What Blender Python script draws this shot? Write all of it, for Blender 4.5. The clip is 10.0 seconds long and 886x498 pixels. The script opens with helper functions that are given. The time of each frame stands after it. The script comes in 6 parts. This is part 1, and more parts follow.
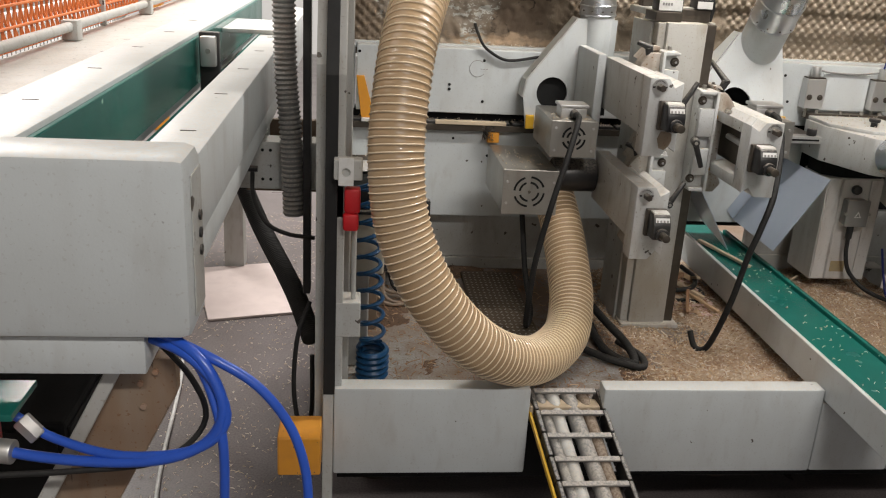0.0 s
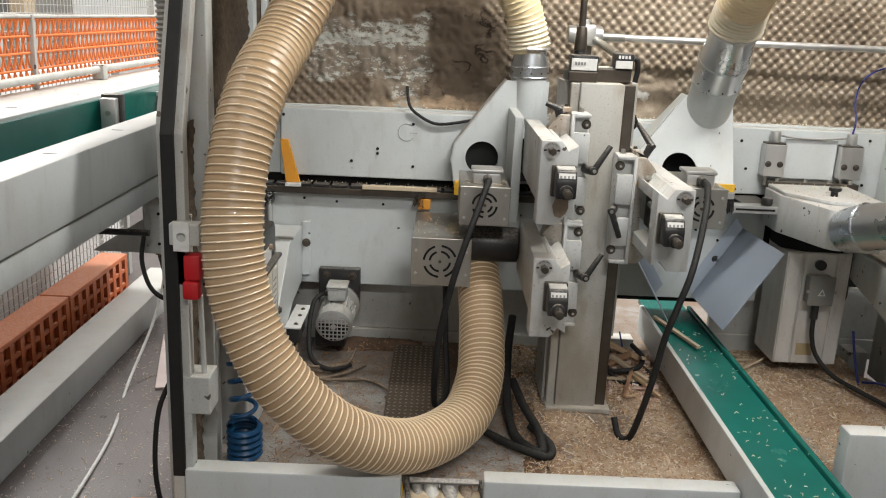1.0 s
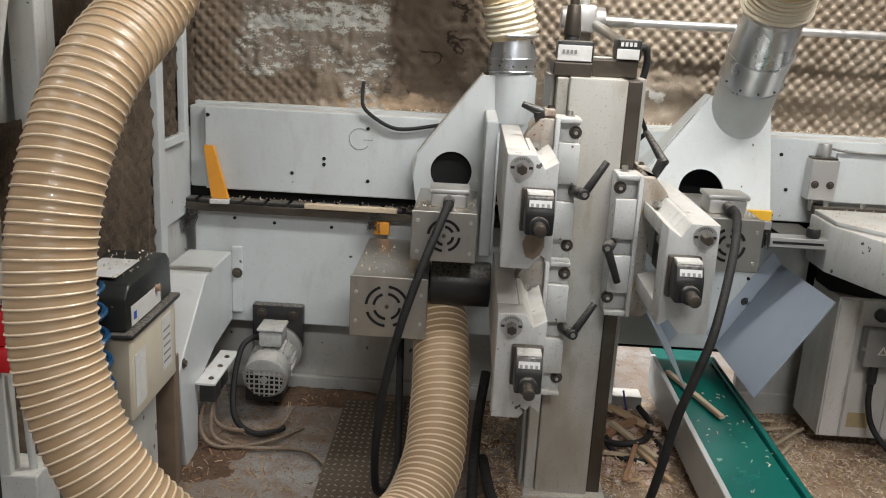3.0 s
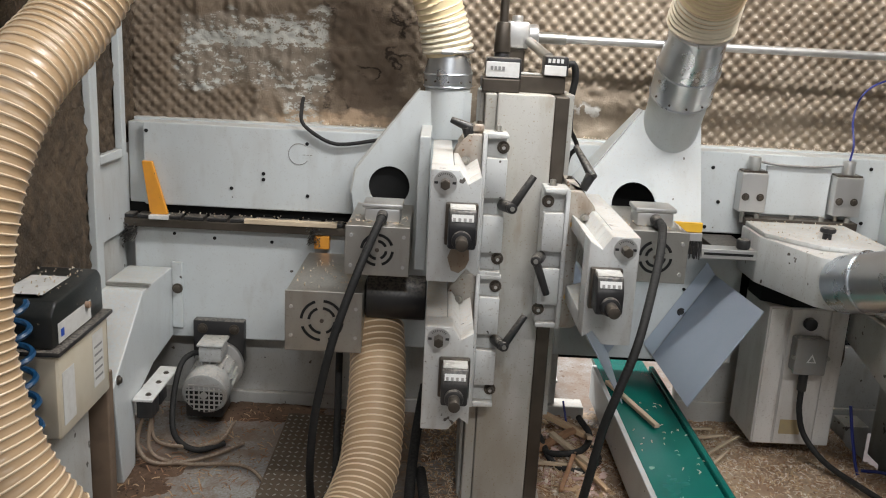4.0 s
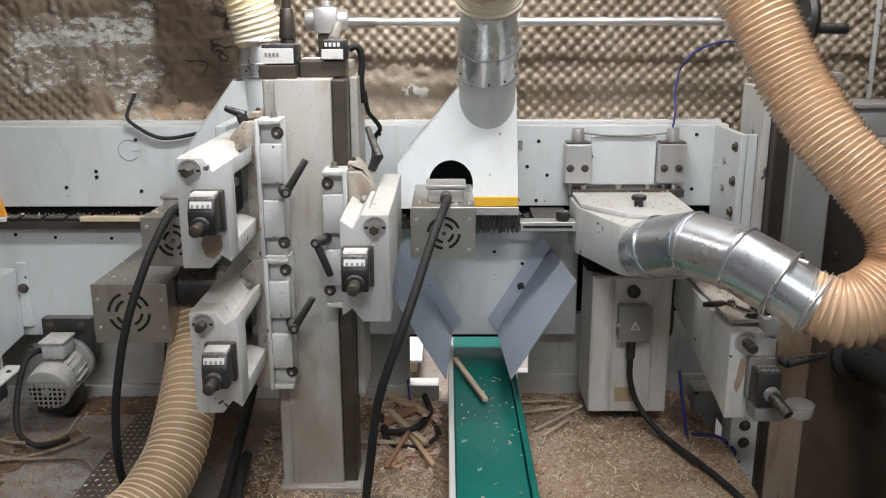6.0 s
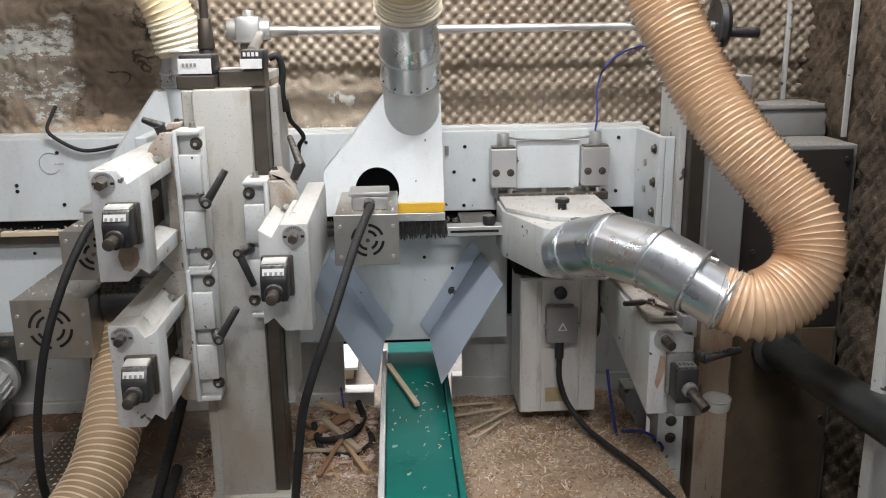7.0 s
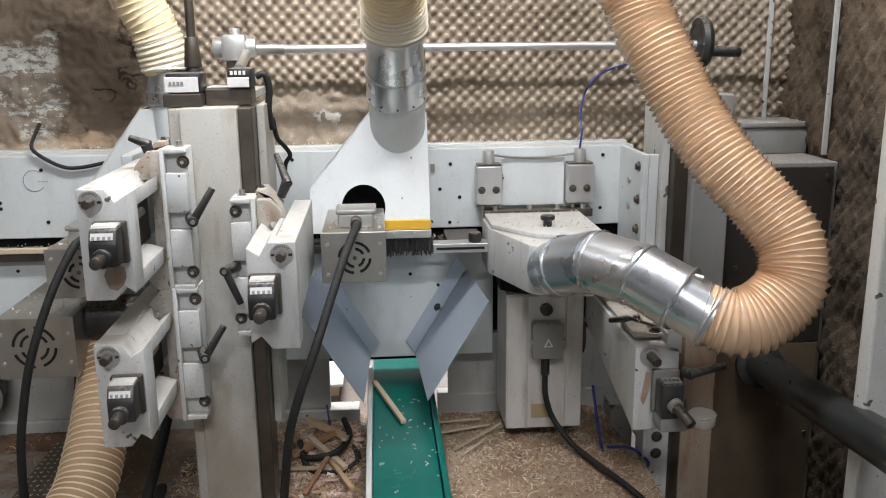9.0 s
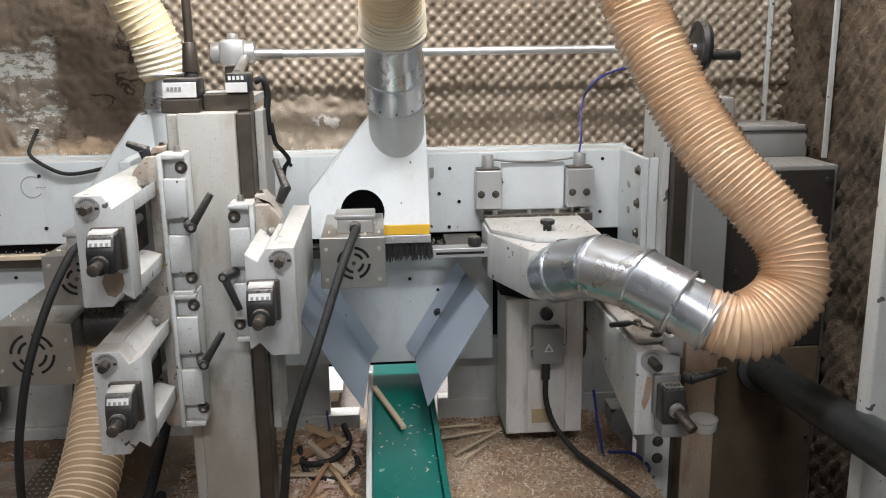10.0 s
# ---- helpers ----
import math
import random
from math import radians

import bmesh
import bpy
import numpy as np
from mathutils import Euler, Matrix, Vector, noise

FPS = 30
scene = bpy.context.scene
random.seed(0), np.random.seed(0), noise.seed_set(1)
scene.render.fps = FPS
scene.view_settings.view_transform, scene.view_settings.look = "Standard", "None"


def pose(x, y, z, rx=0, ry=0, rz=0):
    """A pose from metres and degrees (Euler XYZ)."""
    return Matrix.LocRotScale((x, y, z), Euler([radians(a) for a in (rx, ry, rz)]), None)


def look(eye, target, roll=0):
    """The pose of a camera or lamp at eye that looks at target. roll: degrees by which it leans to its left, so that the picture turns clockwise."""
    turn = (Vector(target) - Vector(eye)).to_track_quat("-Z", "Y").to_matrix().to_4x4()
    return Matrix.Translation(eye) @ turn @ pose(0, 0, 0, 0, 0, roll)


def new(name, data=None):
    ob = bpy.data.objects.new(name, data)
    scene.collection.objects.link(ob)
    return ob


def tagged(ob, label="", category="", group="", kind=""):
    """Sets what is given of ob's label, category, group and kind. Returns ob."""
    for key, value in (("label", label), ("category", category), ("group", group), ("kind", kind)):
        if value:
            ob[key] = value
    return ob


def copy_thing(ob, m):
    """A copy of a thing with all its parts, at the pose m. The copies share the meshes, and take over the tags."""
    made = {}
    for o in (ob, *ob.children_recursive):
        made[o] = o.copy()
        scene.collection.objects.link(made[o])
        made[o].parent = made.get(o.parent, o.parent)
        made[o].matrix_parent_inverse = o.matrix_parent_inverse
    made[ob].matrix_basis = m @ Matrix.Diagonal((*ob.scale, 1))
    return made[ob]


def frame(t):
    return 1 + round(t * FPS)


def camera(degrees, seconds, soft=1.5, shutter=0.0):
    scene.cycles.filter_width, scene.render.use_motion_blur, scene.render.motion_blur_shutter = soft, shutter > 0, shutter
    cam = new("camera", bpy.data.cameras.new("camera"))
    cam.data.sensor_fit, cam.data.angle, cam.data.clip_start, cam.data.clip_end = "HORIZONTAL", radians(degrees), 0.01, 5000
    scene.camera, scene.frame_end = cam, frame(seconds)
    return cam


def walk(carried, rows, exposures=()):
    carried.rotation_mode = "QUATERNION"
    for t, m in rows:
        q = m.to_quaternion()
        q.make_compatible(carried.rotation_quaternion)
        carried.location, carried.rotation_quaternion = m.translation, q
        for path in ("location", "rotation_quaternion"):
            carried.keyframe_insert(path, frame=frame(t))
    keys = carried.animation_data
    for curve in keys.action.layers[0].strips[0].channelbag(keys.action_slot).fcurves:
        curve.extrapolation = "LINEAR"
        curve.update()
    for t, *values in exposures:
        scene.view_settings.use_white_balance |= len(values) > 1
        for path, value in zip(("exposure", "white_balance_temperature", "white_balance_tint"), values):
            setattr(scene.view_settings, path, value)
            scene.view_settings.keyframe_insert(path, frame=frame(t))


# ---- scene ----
cam = camera(54.2, 10.0, soft=1.1)
METRES, EYE, TILT, LEAN, TURN = 1.8, 1.5, 0.0, 0.0, -6.3
ROWS = [
    (0.0, 0.0, 0.0, 0.0, 1.09, -19.42, -3.1),
    (0.5, 0.1567, 0.0452, -0.0118, 5.63, -15.65, -2.46),
    (1.0, 0.271, 0.1029, -0.0107, 6.46, -15.11, -2.51),
    (1.5, 0.3231, 0.1773, -0.0224, 7.62, -15.05, -2.13),
    (2.0, 0.3144, 0.3189, -0.035, 9.92, -15.07, -1.96),
    (2.5, 0.3012, 0.3922, -0.0378, 10.03, -15.32, -1.9),
    (3.0, 0.3308, 0.4172, -0.04, 8.39, -15.0, -2.95),
    (4.5, 0.43, 0.4123, -0.0314, 8.48, -13.82, -2.7),
    (5.0, 0.506, 0.416, -0.0268, 10.24, -13.91, -1.46),
    (5.5, 0.5919, 0.4213, -0.0278, 7.29, -13.9, -0.97),
    (6.0, 0.6357, 0.4274, -0.0308, 6.49, -14.88, 0.15),
    (7.5, 0.6726, 0.4202, -0.0261, 2.04, -14.46, 0.7),
    (8.0, 0.6684, 0.4205, -0.0251, 2.01, -14.46, 0.66),
    (8.5, 0.6666, 0.4191, -0.0246, 2.11, -14.17, 0.67),
    (9.0, 0.6644, 0.4195, -0.0235, 1.91, -13.63, 0.57),
    (9.5, 0.6644, 0.4226, -0.0237, 1.95, -13.51, 0.58),
    (10.0, 0.6643, 0.4241, -0.0232, 1.83, -13.38, 0.78),
]
PATH = [(t, pose(0, 0, EYE, TILT, LEAN, TURN) @ pose(METRES * x, METRES * y, METRES * z, 90 + pitch, roll, yaw)) for t, x, y, z, yaw, pitch, roll in ROWS]
PATH += [
    (0.2, look((0.116, -0.006, 1.507), (0.264, 1.885, 0.872), 2.6)),
    (0.7, look((0.380, 0.096, 1.501), (0.418, 2.018, 0.948), 2.9)),
    (1.7, look((0.648, 0.340, 1.453), (0.555, 2.266, 0.925), 1.6)),
    (3.2, look((0.668, 0.671, 1.443), (0.738, 2.599, 0.914), 3.9)),
    (4.3, look((0.809, 0.660, 1.439), (0.795, 2.602, 0.963), 2.8)),
]
walk(cam, sorted(PATH, key=lambda row: row[0]), [(0.0, -0.22, 7000, 15), (0.5, -0.14, 6900, 13), (1.5, -0.15, 6750, 12), (3.0, -0.18, 6650, 13), (5.0, -0.15, 6500, 14), (7.5, -0.05, 6380, 14.5), (10.0, -0.06, 6380, 14.5)])

# ---- light ----
world = bpy.data.worlds.new("hall_air")
world.use_nodes = True
world.node_tree.nodes["Background"].inputs[0].default_value = (0.9, 0.95, 1.0, 1)
world.node_tree.nodes["Background"].inputs[1].default_value = 0.11
scene.world = world


def strip_light(name, m, sx, sy, watts, colour=(0.97, 1.0, 1.0)):
    data = bpy.data.lights.new(name, "AREA")
    data.shape, data.size, data.size_y, data.energy, data.color = "RECTANGLE", sx, sy, watts, colour
    ob = new(name, data)
    ob.matrix_world = m
    return ob


# The plan below is drawn at two thirds of true size with its ground at 0.5; UNIT brings it to metres with the ground at 0.
UNIT = Matrix.Scale(1.5, 4) @ Matrix.Translation((0, 0, -0.5))
strip_light("enclosure_lamp_light", look(UNIT @ Vector((0.92, 1.40, 2.13)), UNIT @ Vector((0.92, 1.66, 0.9))), 1.3, 0.16, 46)
# Fill lights without fixtures, added and placed to brighten hall and machine.
for lx, ly, lw in ((-2.6, 1.6, 55), (-0.7, 4.4, 95), (1.4, -2.6, 215), (-3.4, 7.0, 420), (1.2, 5.2, 400)):
    strip_light("hall_fill_light", look((lx, ly, 4.6), (lx, ly + 0.01, 0)), 2.2, 0.4, lw)


# ---- materials ----
def material(name, base, rough=0.5, metal=0.0, second=None, scale=40.0, amount=0.35, bump=0.05, bump_scale=400.0, dust=0.0,
             dust_colour=(0.60, 0.53, 0.44), chips=0.0, chip_colour=(0.08, 0.07, 0.06), coat=0.0, transmit=0.0, streak=(1, 1, 1), grime=0.0, grime_colour=(0.20, 0.135, 0.08)):
    """Painted, metal or plastic surface: two scales of tone, fine relief, settled dust on upward faces, chipped spots."""
    m = bpy.data.materials.new(name)
    m.use_nodes = True
    nt = m.node_tree
    n, l = nt.nodes, nt.links
    p = n["Principled BSDF"]
    geo = n.new("ShaderNodeNewGeometry")
    tex = n.new("ShaderNodeMapping")
    tex.inputs["Scale"].default_value = streak
    l.new(geo.outputs["Position"], tex.inputs[0])

    def tone(s, detail=4.0):
        t = n.new("ShaderNodeTexNoise")
        t.inputs["Scale"].default_value, t.inputs["Detail"].default_value = s, detail
        l.new(tex.outputs[0], t.inputs["Vector"])
        return t.outputs["Fac"]

    def ramp(src, a, b):
        r = n.new("ShaderNodeMapRange")
        r.inputs["From Min"].default_value, r.inputs["From Max"].default_value = a, b
        l.new(src, r.inputs["Value"])
        return r.outputs["Result"]

    def mix(fac, a, b):
        x = n.new("ShaderNodeMix")
        x.data_type = "RGBA"
        for sock, v in ((x.inputs[0], fac), (x.inputs[6], a), (x.inputs[7], b)):
            if isinstance(v, tuple):
                sock.default_value = (*v, 1)
            elif isinstance(v, float):
                sock.default_value = v
            else:
                l.new(v, sock)
        return x.outputs[2]

    def times(a, b):
        x = n.new("ShaderNodeMath")
        x.operation = "MULTIPLY"
        for sock, v in zip(x.inputs, (a, b)):
            if isinstance(v, float):
                sock.default_value = v
            else:
                l.new(v, sock)
        return x.outputs[0]

    second = second or tuple(c * 0.72 for c in base)
    col = mix(times(ramp(tone(scale * 0.12), 0.35, 0.7), amount), base, second)
    col = mix(times(ramp(tone(scale), 0.45, 0.7), amount * 0.7), col, second)
    if chips:
        col = mix(ramp(tone(scale * 2.2, 2.0), 0.77 - 0.14 * chips, 0.78 - 0.14 * chips), col, chip_colour)
    if grime:
        run = n.new("ShaderNodeMapping")
        run.inputs["Scale"].default_value = (1, 1, 0.3)
        l.new(geo.outputs["Position"], run.inputs[0])
        for s, a, b, k in ((9.0, 0.50, 0.74, 0.75), (34.0, 0.56, 0.70, 0.6), (210.0, 0.62, 0.66, 0.8)):
            g = n.new("ShaderNodeTexNoise")
            g.inputs["Scale"].default_value, g.inputs["Detail"].default_value = s, 6.0
            l.new(run.outputs[0] if s < 100 else geo.outputs["Position"], g.inputs["Vector"])
            col = mix(times(ramp(g.outputs["Fac"], a, b), grime * k), col, grime_colour)
    if dust:
        sep = n.new("ShaderNodeSeparateXYZ")
        l.new(geo.outputs["Normal"], sep.inputs[0])
        up = ramp(sep.outputs["Z"], 0.25, 0.9)
        col = mix(times(times(up, ramp(tone(160.0), 0.35, 0.6)), dust), col, dust_colour)
        col = mix(times(ramp(tone(5.0), 0.55, 0.8), dust * 0.22), col, dust_colour)
    l.new(col, p.inputs["Base Color"])
    rr = n.new("ShaderNodeMapRange")
    rr.inputs["To Min"].default_value, rr.inputs["To Max"].default_value = max(rough - 0.1, 0.03), min(rough + 0.15, 1)
    l.new(tone(scale * 0.6), rr.inputs["Value"])
    l.new(rr.outputs["Result"], p.inputs["Roughness"])
    p.inputs["Metallic"].default_value = metal
    p.inputs["Coat Weight"].default_value = coat
    p.inputs["Transmission Weight"].default_value = transmit
    if bump:
        b = n.new("ShaderNodeBump")
        b.inputs["Strength"].default_value, b.inputs["Distance"].default_value = bump, 0.004
        l.new(tone(bump_scale, 3.0), b.inputs["Height"])
        l.new(b.outputs[0], p.inputs["Normal"])
    return m


WHITE = material("light_grey_paint", (0.57, 0.605, 0.61), 0.38, second=(0.50, 0.52, 0.51), scale=15, amount=0.4, dust=0.5, chips=0.12, bump=0.04, grime=0.18)
CASTDIRTY = material("dirty_cast_paint", (0.47, 0.46, 0.43), 0.6, second=(0.34, 0.29, 0.23), scale=40, amount=0.9, dust=0.5, chips=0.6, chip_colour=(0.20, 0.09, 0.04), bump=0.3, bump_scale=500, grime=0.85, grime_colour=(0.20, 0.115, 0.06))
DUSTCAKE = material("caked_pale_dust", (0.66, 0.65, 0.61), 0.95, second=(0.56, 0.53, 0.48), scale=90, amount=0.8, bump=0.8, bump_scale=600)
BRASS = material("brassy_screw", (0.62, 0.42, 0.16), 0.35, 0.8, second=(0.4, 0.25, 0.1), scale=60)
CAST = material("cast_grey_paint", (0.60, 0.615, 0.61), 0.45, second=(0.50, 0.49, 0.46), scale=20, amount=0.5, dust=0.6, chips=0.42, bump=0.12, bump_scale=600, grime=0.42)
COLUMN = material("stained_column_paint", (0.52, 0.52, 0.505), 0.36, second=(0.35, 0.335, 0.29), scale=15, amount=1.0, dust=0.6, chips=0.0, grime=0.75, grime_colour=(0.25, 0.20, 0.13), streak=(1, 1, 0.55))
FRAME = material("frame_paint", (0.52, 0.54, 0.53), 0.5, second=(0.40, 0.38, 0.34), scale=14, amount=0.6, dust=0.5, chips=0.45, grime=0.4)
FOAM = material("dusty_brown_foam", (0.36, 0.295, 0.222), 0.95, second=(0.20, 0.152, 0.108), scale=20, amount=0.85, bump=0.7, bump_scale=240, dust=0.85, dust_colour=(0.66, 0.59, 0.49))
# Caked brown foam, its base also darkened for the shade on the side walls.
FOAMSIDE = material("caked_shaded_foam", (0.090, 0.062, 0.038), 0.95, second=(0.036, 0.026, 0.017), scale=26, amount=1.0, bump=1.0, bump_scale=160, dust=0.35, dust_colour=(0.26, 0.20, 0.14), grime=0.6, grime_colour=(0.19, 0.135, 0.085))


def bare_wall():
    """The torn part of the back wall: old pale paint left in scraped patches on brown glue."""
    m = FOAM.copy()
    m.name = "torn_foam_wall"
    n, l = m.node_tree.nodes, m.node_tree.links
    p = n["Principled BSDF"]
    old = p.inputs["Base Color"].links[0].from_socket
    geo = n.new("ShaderNodeNewGeometry")
    sep = n.new("ShaderNodeSeparateXYZ")
    l.new(geo.outputs["Position"], sep.inputs[0])

    def calc(op, a, b, c=None):
        x = n.new("ShaderNodeMath")
        x.operation = op
        for sock, v in zip(x.inputs, (a, b, c)):
            if v is None:
                continue
            if isinstance(v, (int, float)):
                sock.default_value = v
            else:
                l.new(v, sock)
        return x.outputs[0]

    def grain(scale, sx, sy, sz):
        mp = n.new("ShaderNodeMapping")
        mp.inputs["Scale"].default_value = (sx, sy, sz)
        l.new(geo.outputs["Position"], mp.inputs[0])
        t = n.new("ShaderNodeTexNoise")
        t.inputs["Scale"].default_value, t.inputs["Detail"].default_value = scale, 6.0
        l.new(mp.outputs[0], t.inputs["Vector"])
        return t.outputs["Fac"]

    def patch(cx, cz, hx, hz):
        dx = calc("SUBTRACT", hx, calc("ABSOLUTE", calc("SUBTRACT", sep.outputs[0], cx), 0))
        dz = calc("SUBTRACT", hz, calc("ABSOLUTE", calc("SUBTRACT", sep.outputs[2], cz), 0))
        edge = calc("ADD", calc("MINIMUM", dx, dz), calc("MULTIPLY", calc("SUBTRACT", grain(11, 1, 1, 1.6), 0.5), 0.16))
        return calc("MULTIPLY", calc("MULTIPLY", edge, 60), 1)

    def clamp(v):
        r = n.new("ShaderNodeClamp")
        l.new(v, r.inputs[0])
        return r.outputs[0]

    def lay(fac, under, colour):
        x = n.new("ShaderNodeMix")
        x.data_type = "RGBA"
        l.new(fac, x.inputs[0])
        l.new(under, x.inputs[6])
        x.inputs[7].default_value = (*colour, 1)
        return x.outputs[2]

    blotch = calc("ADD", calc("MULTIPLY", grain(9, 1, 1, 1), 0.8), 0.25)
    old = lay(calc("MULTIPLY", clamp(calc("MULTIPLY", patch(0.27, 1.43, 0.38, 0.27), 0.4)), blotch), old, (0.15, 0.107, 0.072))
    old = lay(calc("MULTIPLY", clamp(patch(0.56, 1.37, 0.12, 0.15)), blotch), old, (0.105, 0.075, 0.052))
    cracks = clamp(calc("MULTIPLY", calc("SUBTRACT", 0.035, calc("ABSOLUTE", calc("SUBTRACT", grain(13, 1, 1, 1.4), 0.5), 0)), 40))
    old = lay(calc("MULTIPLY", calc("MULTIPLY", clamp(patch(0.56, 1.37, 0.12, 0.15)), cracks), clamp(calc("MULTIPLY", calc("SUBTRACT", grain(7, 1, 1, 1), 0.55), 14))), old, (0.035, 0.024, 0.016))
    old = lay(calc("MULTIPLY", clamp(patch(0.48, 1.195, 0.20, 0.030)), 0.85), old, (0.48, 0.345, 0.23))
    band = calc("MULTIPLY", grain(6, 0.3, 1, 3.2), 0.42)
    speck = calc("ADD", calc("MULTIPLY", grain(75, 0.45, 1, 1.1), 0.36), calc("MULTIPLY", grain(210, 0.7, 1, 1), 0.22))
    scrape = clamp(calc("MULTIPLY", calc("SUBTRACT", calc("ADD", band, speck), 0.492), 34))
    bare = clamp(calc("ADD", clamp(patch(0.262, 1.362, 0.200, 0.105)), clamp(patch(0.385, 1.235, 0.05, 0.06))))
    old = lay(calc("MULTIPLY", bare, calc("ADD", calc("MULTIPLY", scrape, 0.80), 0.12)), old, (0.50, 0.50, 0.455))
    dab = clamp(calc("MULTIPLY", clamp(patch(1.137, 1.262, 0.040, 0.010)), clamp(calc("MULTIPLY", calc("SUBTRACT", grain(40, 1, 1, 1), 0.46), 30))))
    old = lay(dab, old, (0.74, 0.72, 0.68))
    l.new(old, p.inputs["Base Color"])
    return m


FOAMBACK = bare_wall()
STEEL = material("brushed_steel", (0.43, 0.42, 0.385), 0.33, 0.85, second=(0.36, 0.35, 0.32), scale=20, amount=0.5, bump=0.03, dust=0.55, dust_colour=(0.55, 0.50, 0.44), grime=0.25)
GALV = material("galvanised_steel", (0.66, 0.69, 0.72), 0.27, 0.95, second=(0.56, 0.59, 0.62), scale=30, amount=0.6, bump=0.0)
ALU = material("milled_aluminium", (0.62, 0.62, 0.61), 0.38, 0.8, second=(0.48, 0.47, 0.45), scale=25, amount=0.5, bump=0.04, streak=(1, 1, 0.1), dust=0.4)
DARKSTEEL = material("oily_dark_steel", (0.13, 0.11, 0.09), 0.38, 0.7, second=(0.06, 0.05, 0.04), scale=20, amount=0.7, dust=0.15)
BLACK = material("black_plastic", (0.016, 0.016, 0.018), 0.38, second=(0.035, 0.033, 0.03), scale=34, amount=0.6, dust=0.28)
RUBBER = material("black_rubber", (0.008, 0.008, 0.008), 0.7, second=(0.014, 0.013, 0.012), scale=40, amount=0.6, dust=0.03)
GREEN = material("green_belt", (0.003, 0.115, 0.095), 0.2, second=(0.008, 0.16, 0.125), scale=12, amount=0.6, bump=0.06, bump_scale=900, chips=0.25, chip_colour=(0.25, 0.42, 0.33))
HOSE = material("tan_hose_skin", (0.49, 0.335, 0.195), 0.33, second=(0.37, 0.25, 0.14), scale=12, amount=0.6, bump=0.04, coat=0.25)
HOSERIB = material("cream_hose_rib", (0.86, 0.71, 0.51), 0.35, second=(0.72, 0.56, 0.38), scale=20, amount=0.5, coat=0.3)
HOSEY = material("yellow_hose_skin", (0.80, 0.68, 0.43), 0.35, second=(0.70, 0.56, 0.32), scale=18, amount=0.6, coat=0.25)
CUFF = material("cream_hose_cuff", (0.80, 0.74, 0.60), 0.35, second=(0.70, 0.62, 0.46), scale=20, amount=0.5, coat=0.3)
HOSEO = material("orange_tan_hose", (0.64, 0.445, 0.285), 0.16, second=(0.54, 0.35, 0.215), scale=12, amount=0.6, bump=0.02, coat=0.8)
BLUEGREY = material("blue_grey_sheet", (0.34, 0.40, 0.48), 0.3, 0.3, second=(0.42, 0.47, 0.54), scale=9, amount=0.6, chips=0.2, chip_colour=(0.7, 0.7, 0.7), dust=0.15)
ORANGE = material("orange_paint", (0.78, 0.33, 0.03), 0.5, second=(0.60, 0.25, 0.05), scale=40, amount=0.5, chips=0.3)
YELLOW = material("yellow_strip", (0.85, 0.50, 0.04), 0.5, second=(0.7, 0.38, 0.03), scale=40, amount=0.5)
RED = material("red_plastic", (0.55, 0.015, 0.02), 0.35, second=(0.4, 0.01, 0.015), scale=30)
NAVY = material("navy_air_line", (0.02, 0.03, 0.20), 0.35, second=(0.015, 0.02, 0.10), scale=30)
FADED = material("faded_yellow_label", (0.42, 0.32, 0.16), 0.6, second=(0.32, 0.26, 0.18), scale=60, amount=0.7)
BLUE = material("blue_air_hose", (0.02, 0.10, 0.55), 0.3, second=(0.02, 0.07, 0.35), scale=30, coat=0.3)
TEAL = material("blue_coil_plastic", (0.008, 0.065, 0.16), 0.3, second=(0.006, 0.04, 0.09), scale=30)
CAP = material("dusty_clear_cap", (0.55, 0.54, 0.50), 0.35, second=(0.42, 0.40, 0.36), scale=60, amount=0.6, dust=0.4, transmit=0.35)
WOOD = material("raw_pine", (0.60, 0.49, 0.35), 0.75, second=(0.40, 0.30, 0.20), scale=40, amount=0.6, streak=(0.1, 1, 1))
BROWNBOARD = material("brown_board", (0.20, 0.14, 0.095), 0.8, second=(0.12, 0.085, 0.06), scale=25, amount=0.8, dust=0.3)
TRAY = material("worn_tray_paint", (0.36, 0.38, 0.38), 0.45, second=(0.17, 0.105, 0.06), scale=22, amount=1.0, dust=0.55, dust_colour=(0.20, 0.12, 0.07), chips=0.8, chip_colour=(0.12, 0.07, 0.04))
CREAM = material("translucent_cream_plastic", (0.62, 0.57, 0.46), 0.45, second=(0.5, 0.43, 0.31), scale=20, amount=0.6, dust=0.5)
LABEL = material("white_label", (0.72, 0.72, 0.70), 0.5, second=(0.50, 0.48, 0.44), scale=60, amount=0.6)
FLOORM = material("dusty_grey_floor", (0.105, 0.09, 0.09), 0.3, second=(0.07, 0.058, 0.058), scale=9, amount=0.8, dust=0.22, dust_colour=(0.36, 0.31, 0.29))
HALLW = material("hall_white_wall", (0.78, 0.78, 0.77), 0.8, second=(0.68, 0.68, 0.67), scale=6)
CRATE = material("orange_crate_plastic", (0.62, 0.17, 0.06), 0.45, second=(0.48, 0.12, 0.05), scale=20, dust=0.4)
NETM = material("orange_net_plastic", (0.80, 0.22, 0.05), 0.5, second=(0.65, 0.17, 0.05), scale=20)
RUST = material("rusty_steel", (0.34, 0.17, 0.09), 0.7, 0.2, second=(0.45, 0.36, 0.28), scale=30, amount=0.9)
PIPE = material("dark_pipe", (0.012, 0.015, 0.015), 0.30, second=(0.030, 0.030, 0.027), scale=30, amount=0.8, dust=0.02, chips=0.3, chip_colour=(0.2, 0.17, 0.13))
CABINET = material("anthracite_panel", (0.011, 0.010, 0.010), 0.8, second=(0.030, 0.021, 0.014), scale=9, amount=0.8, dust=0.15, chips=0.3, chip_colour=(0.09, 0.06, 0.04))
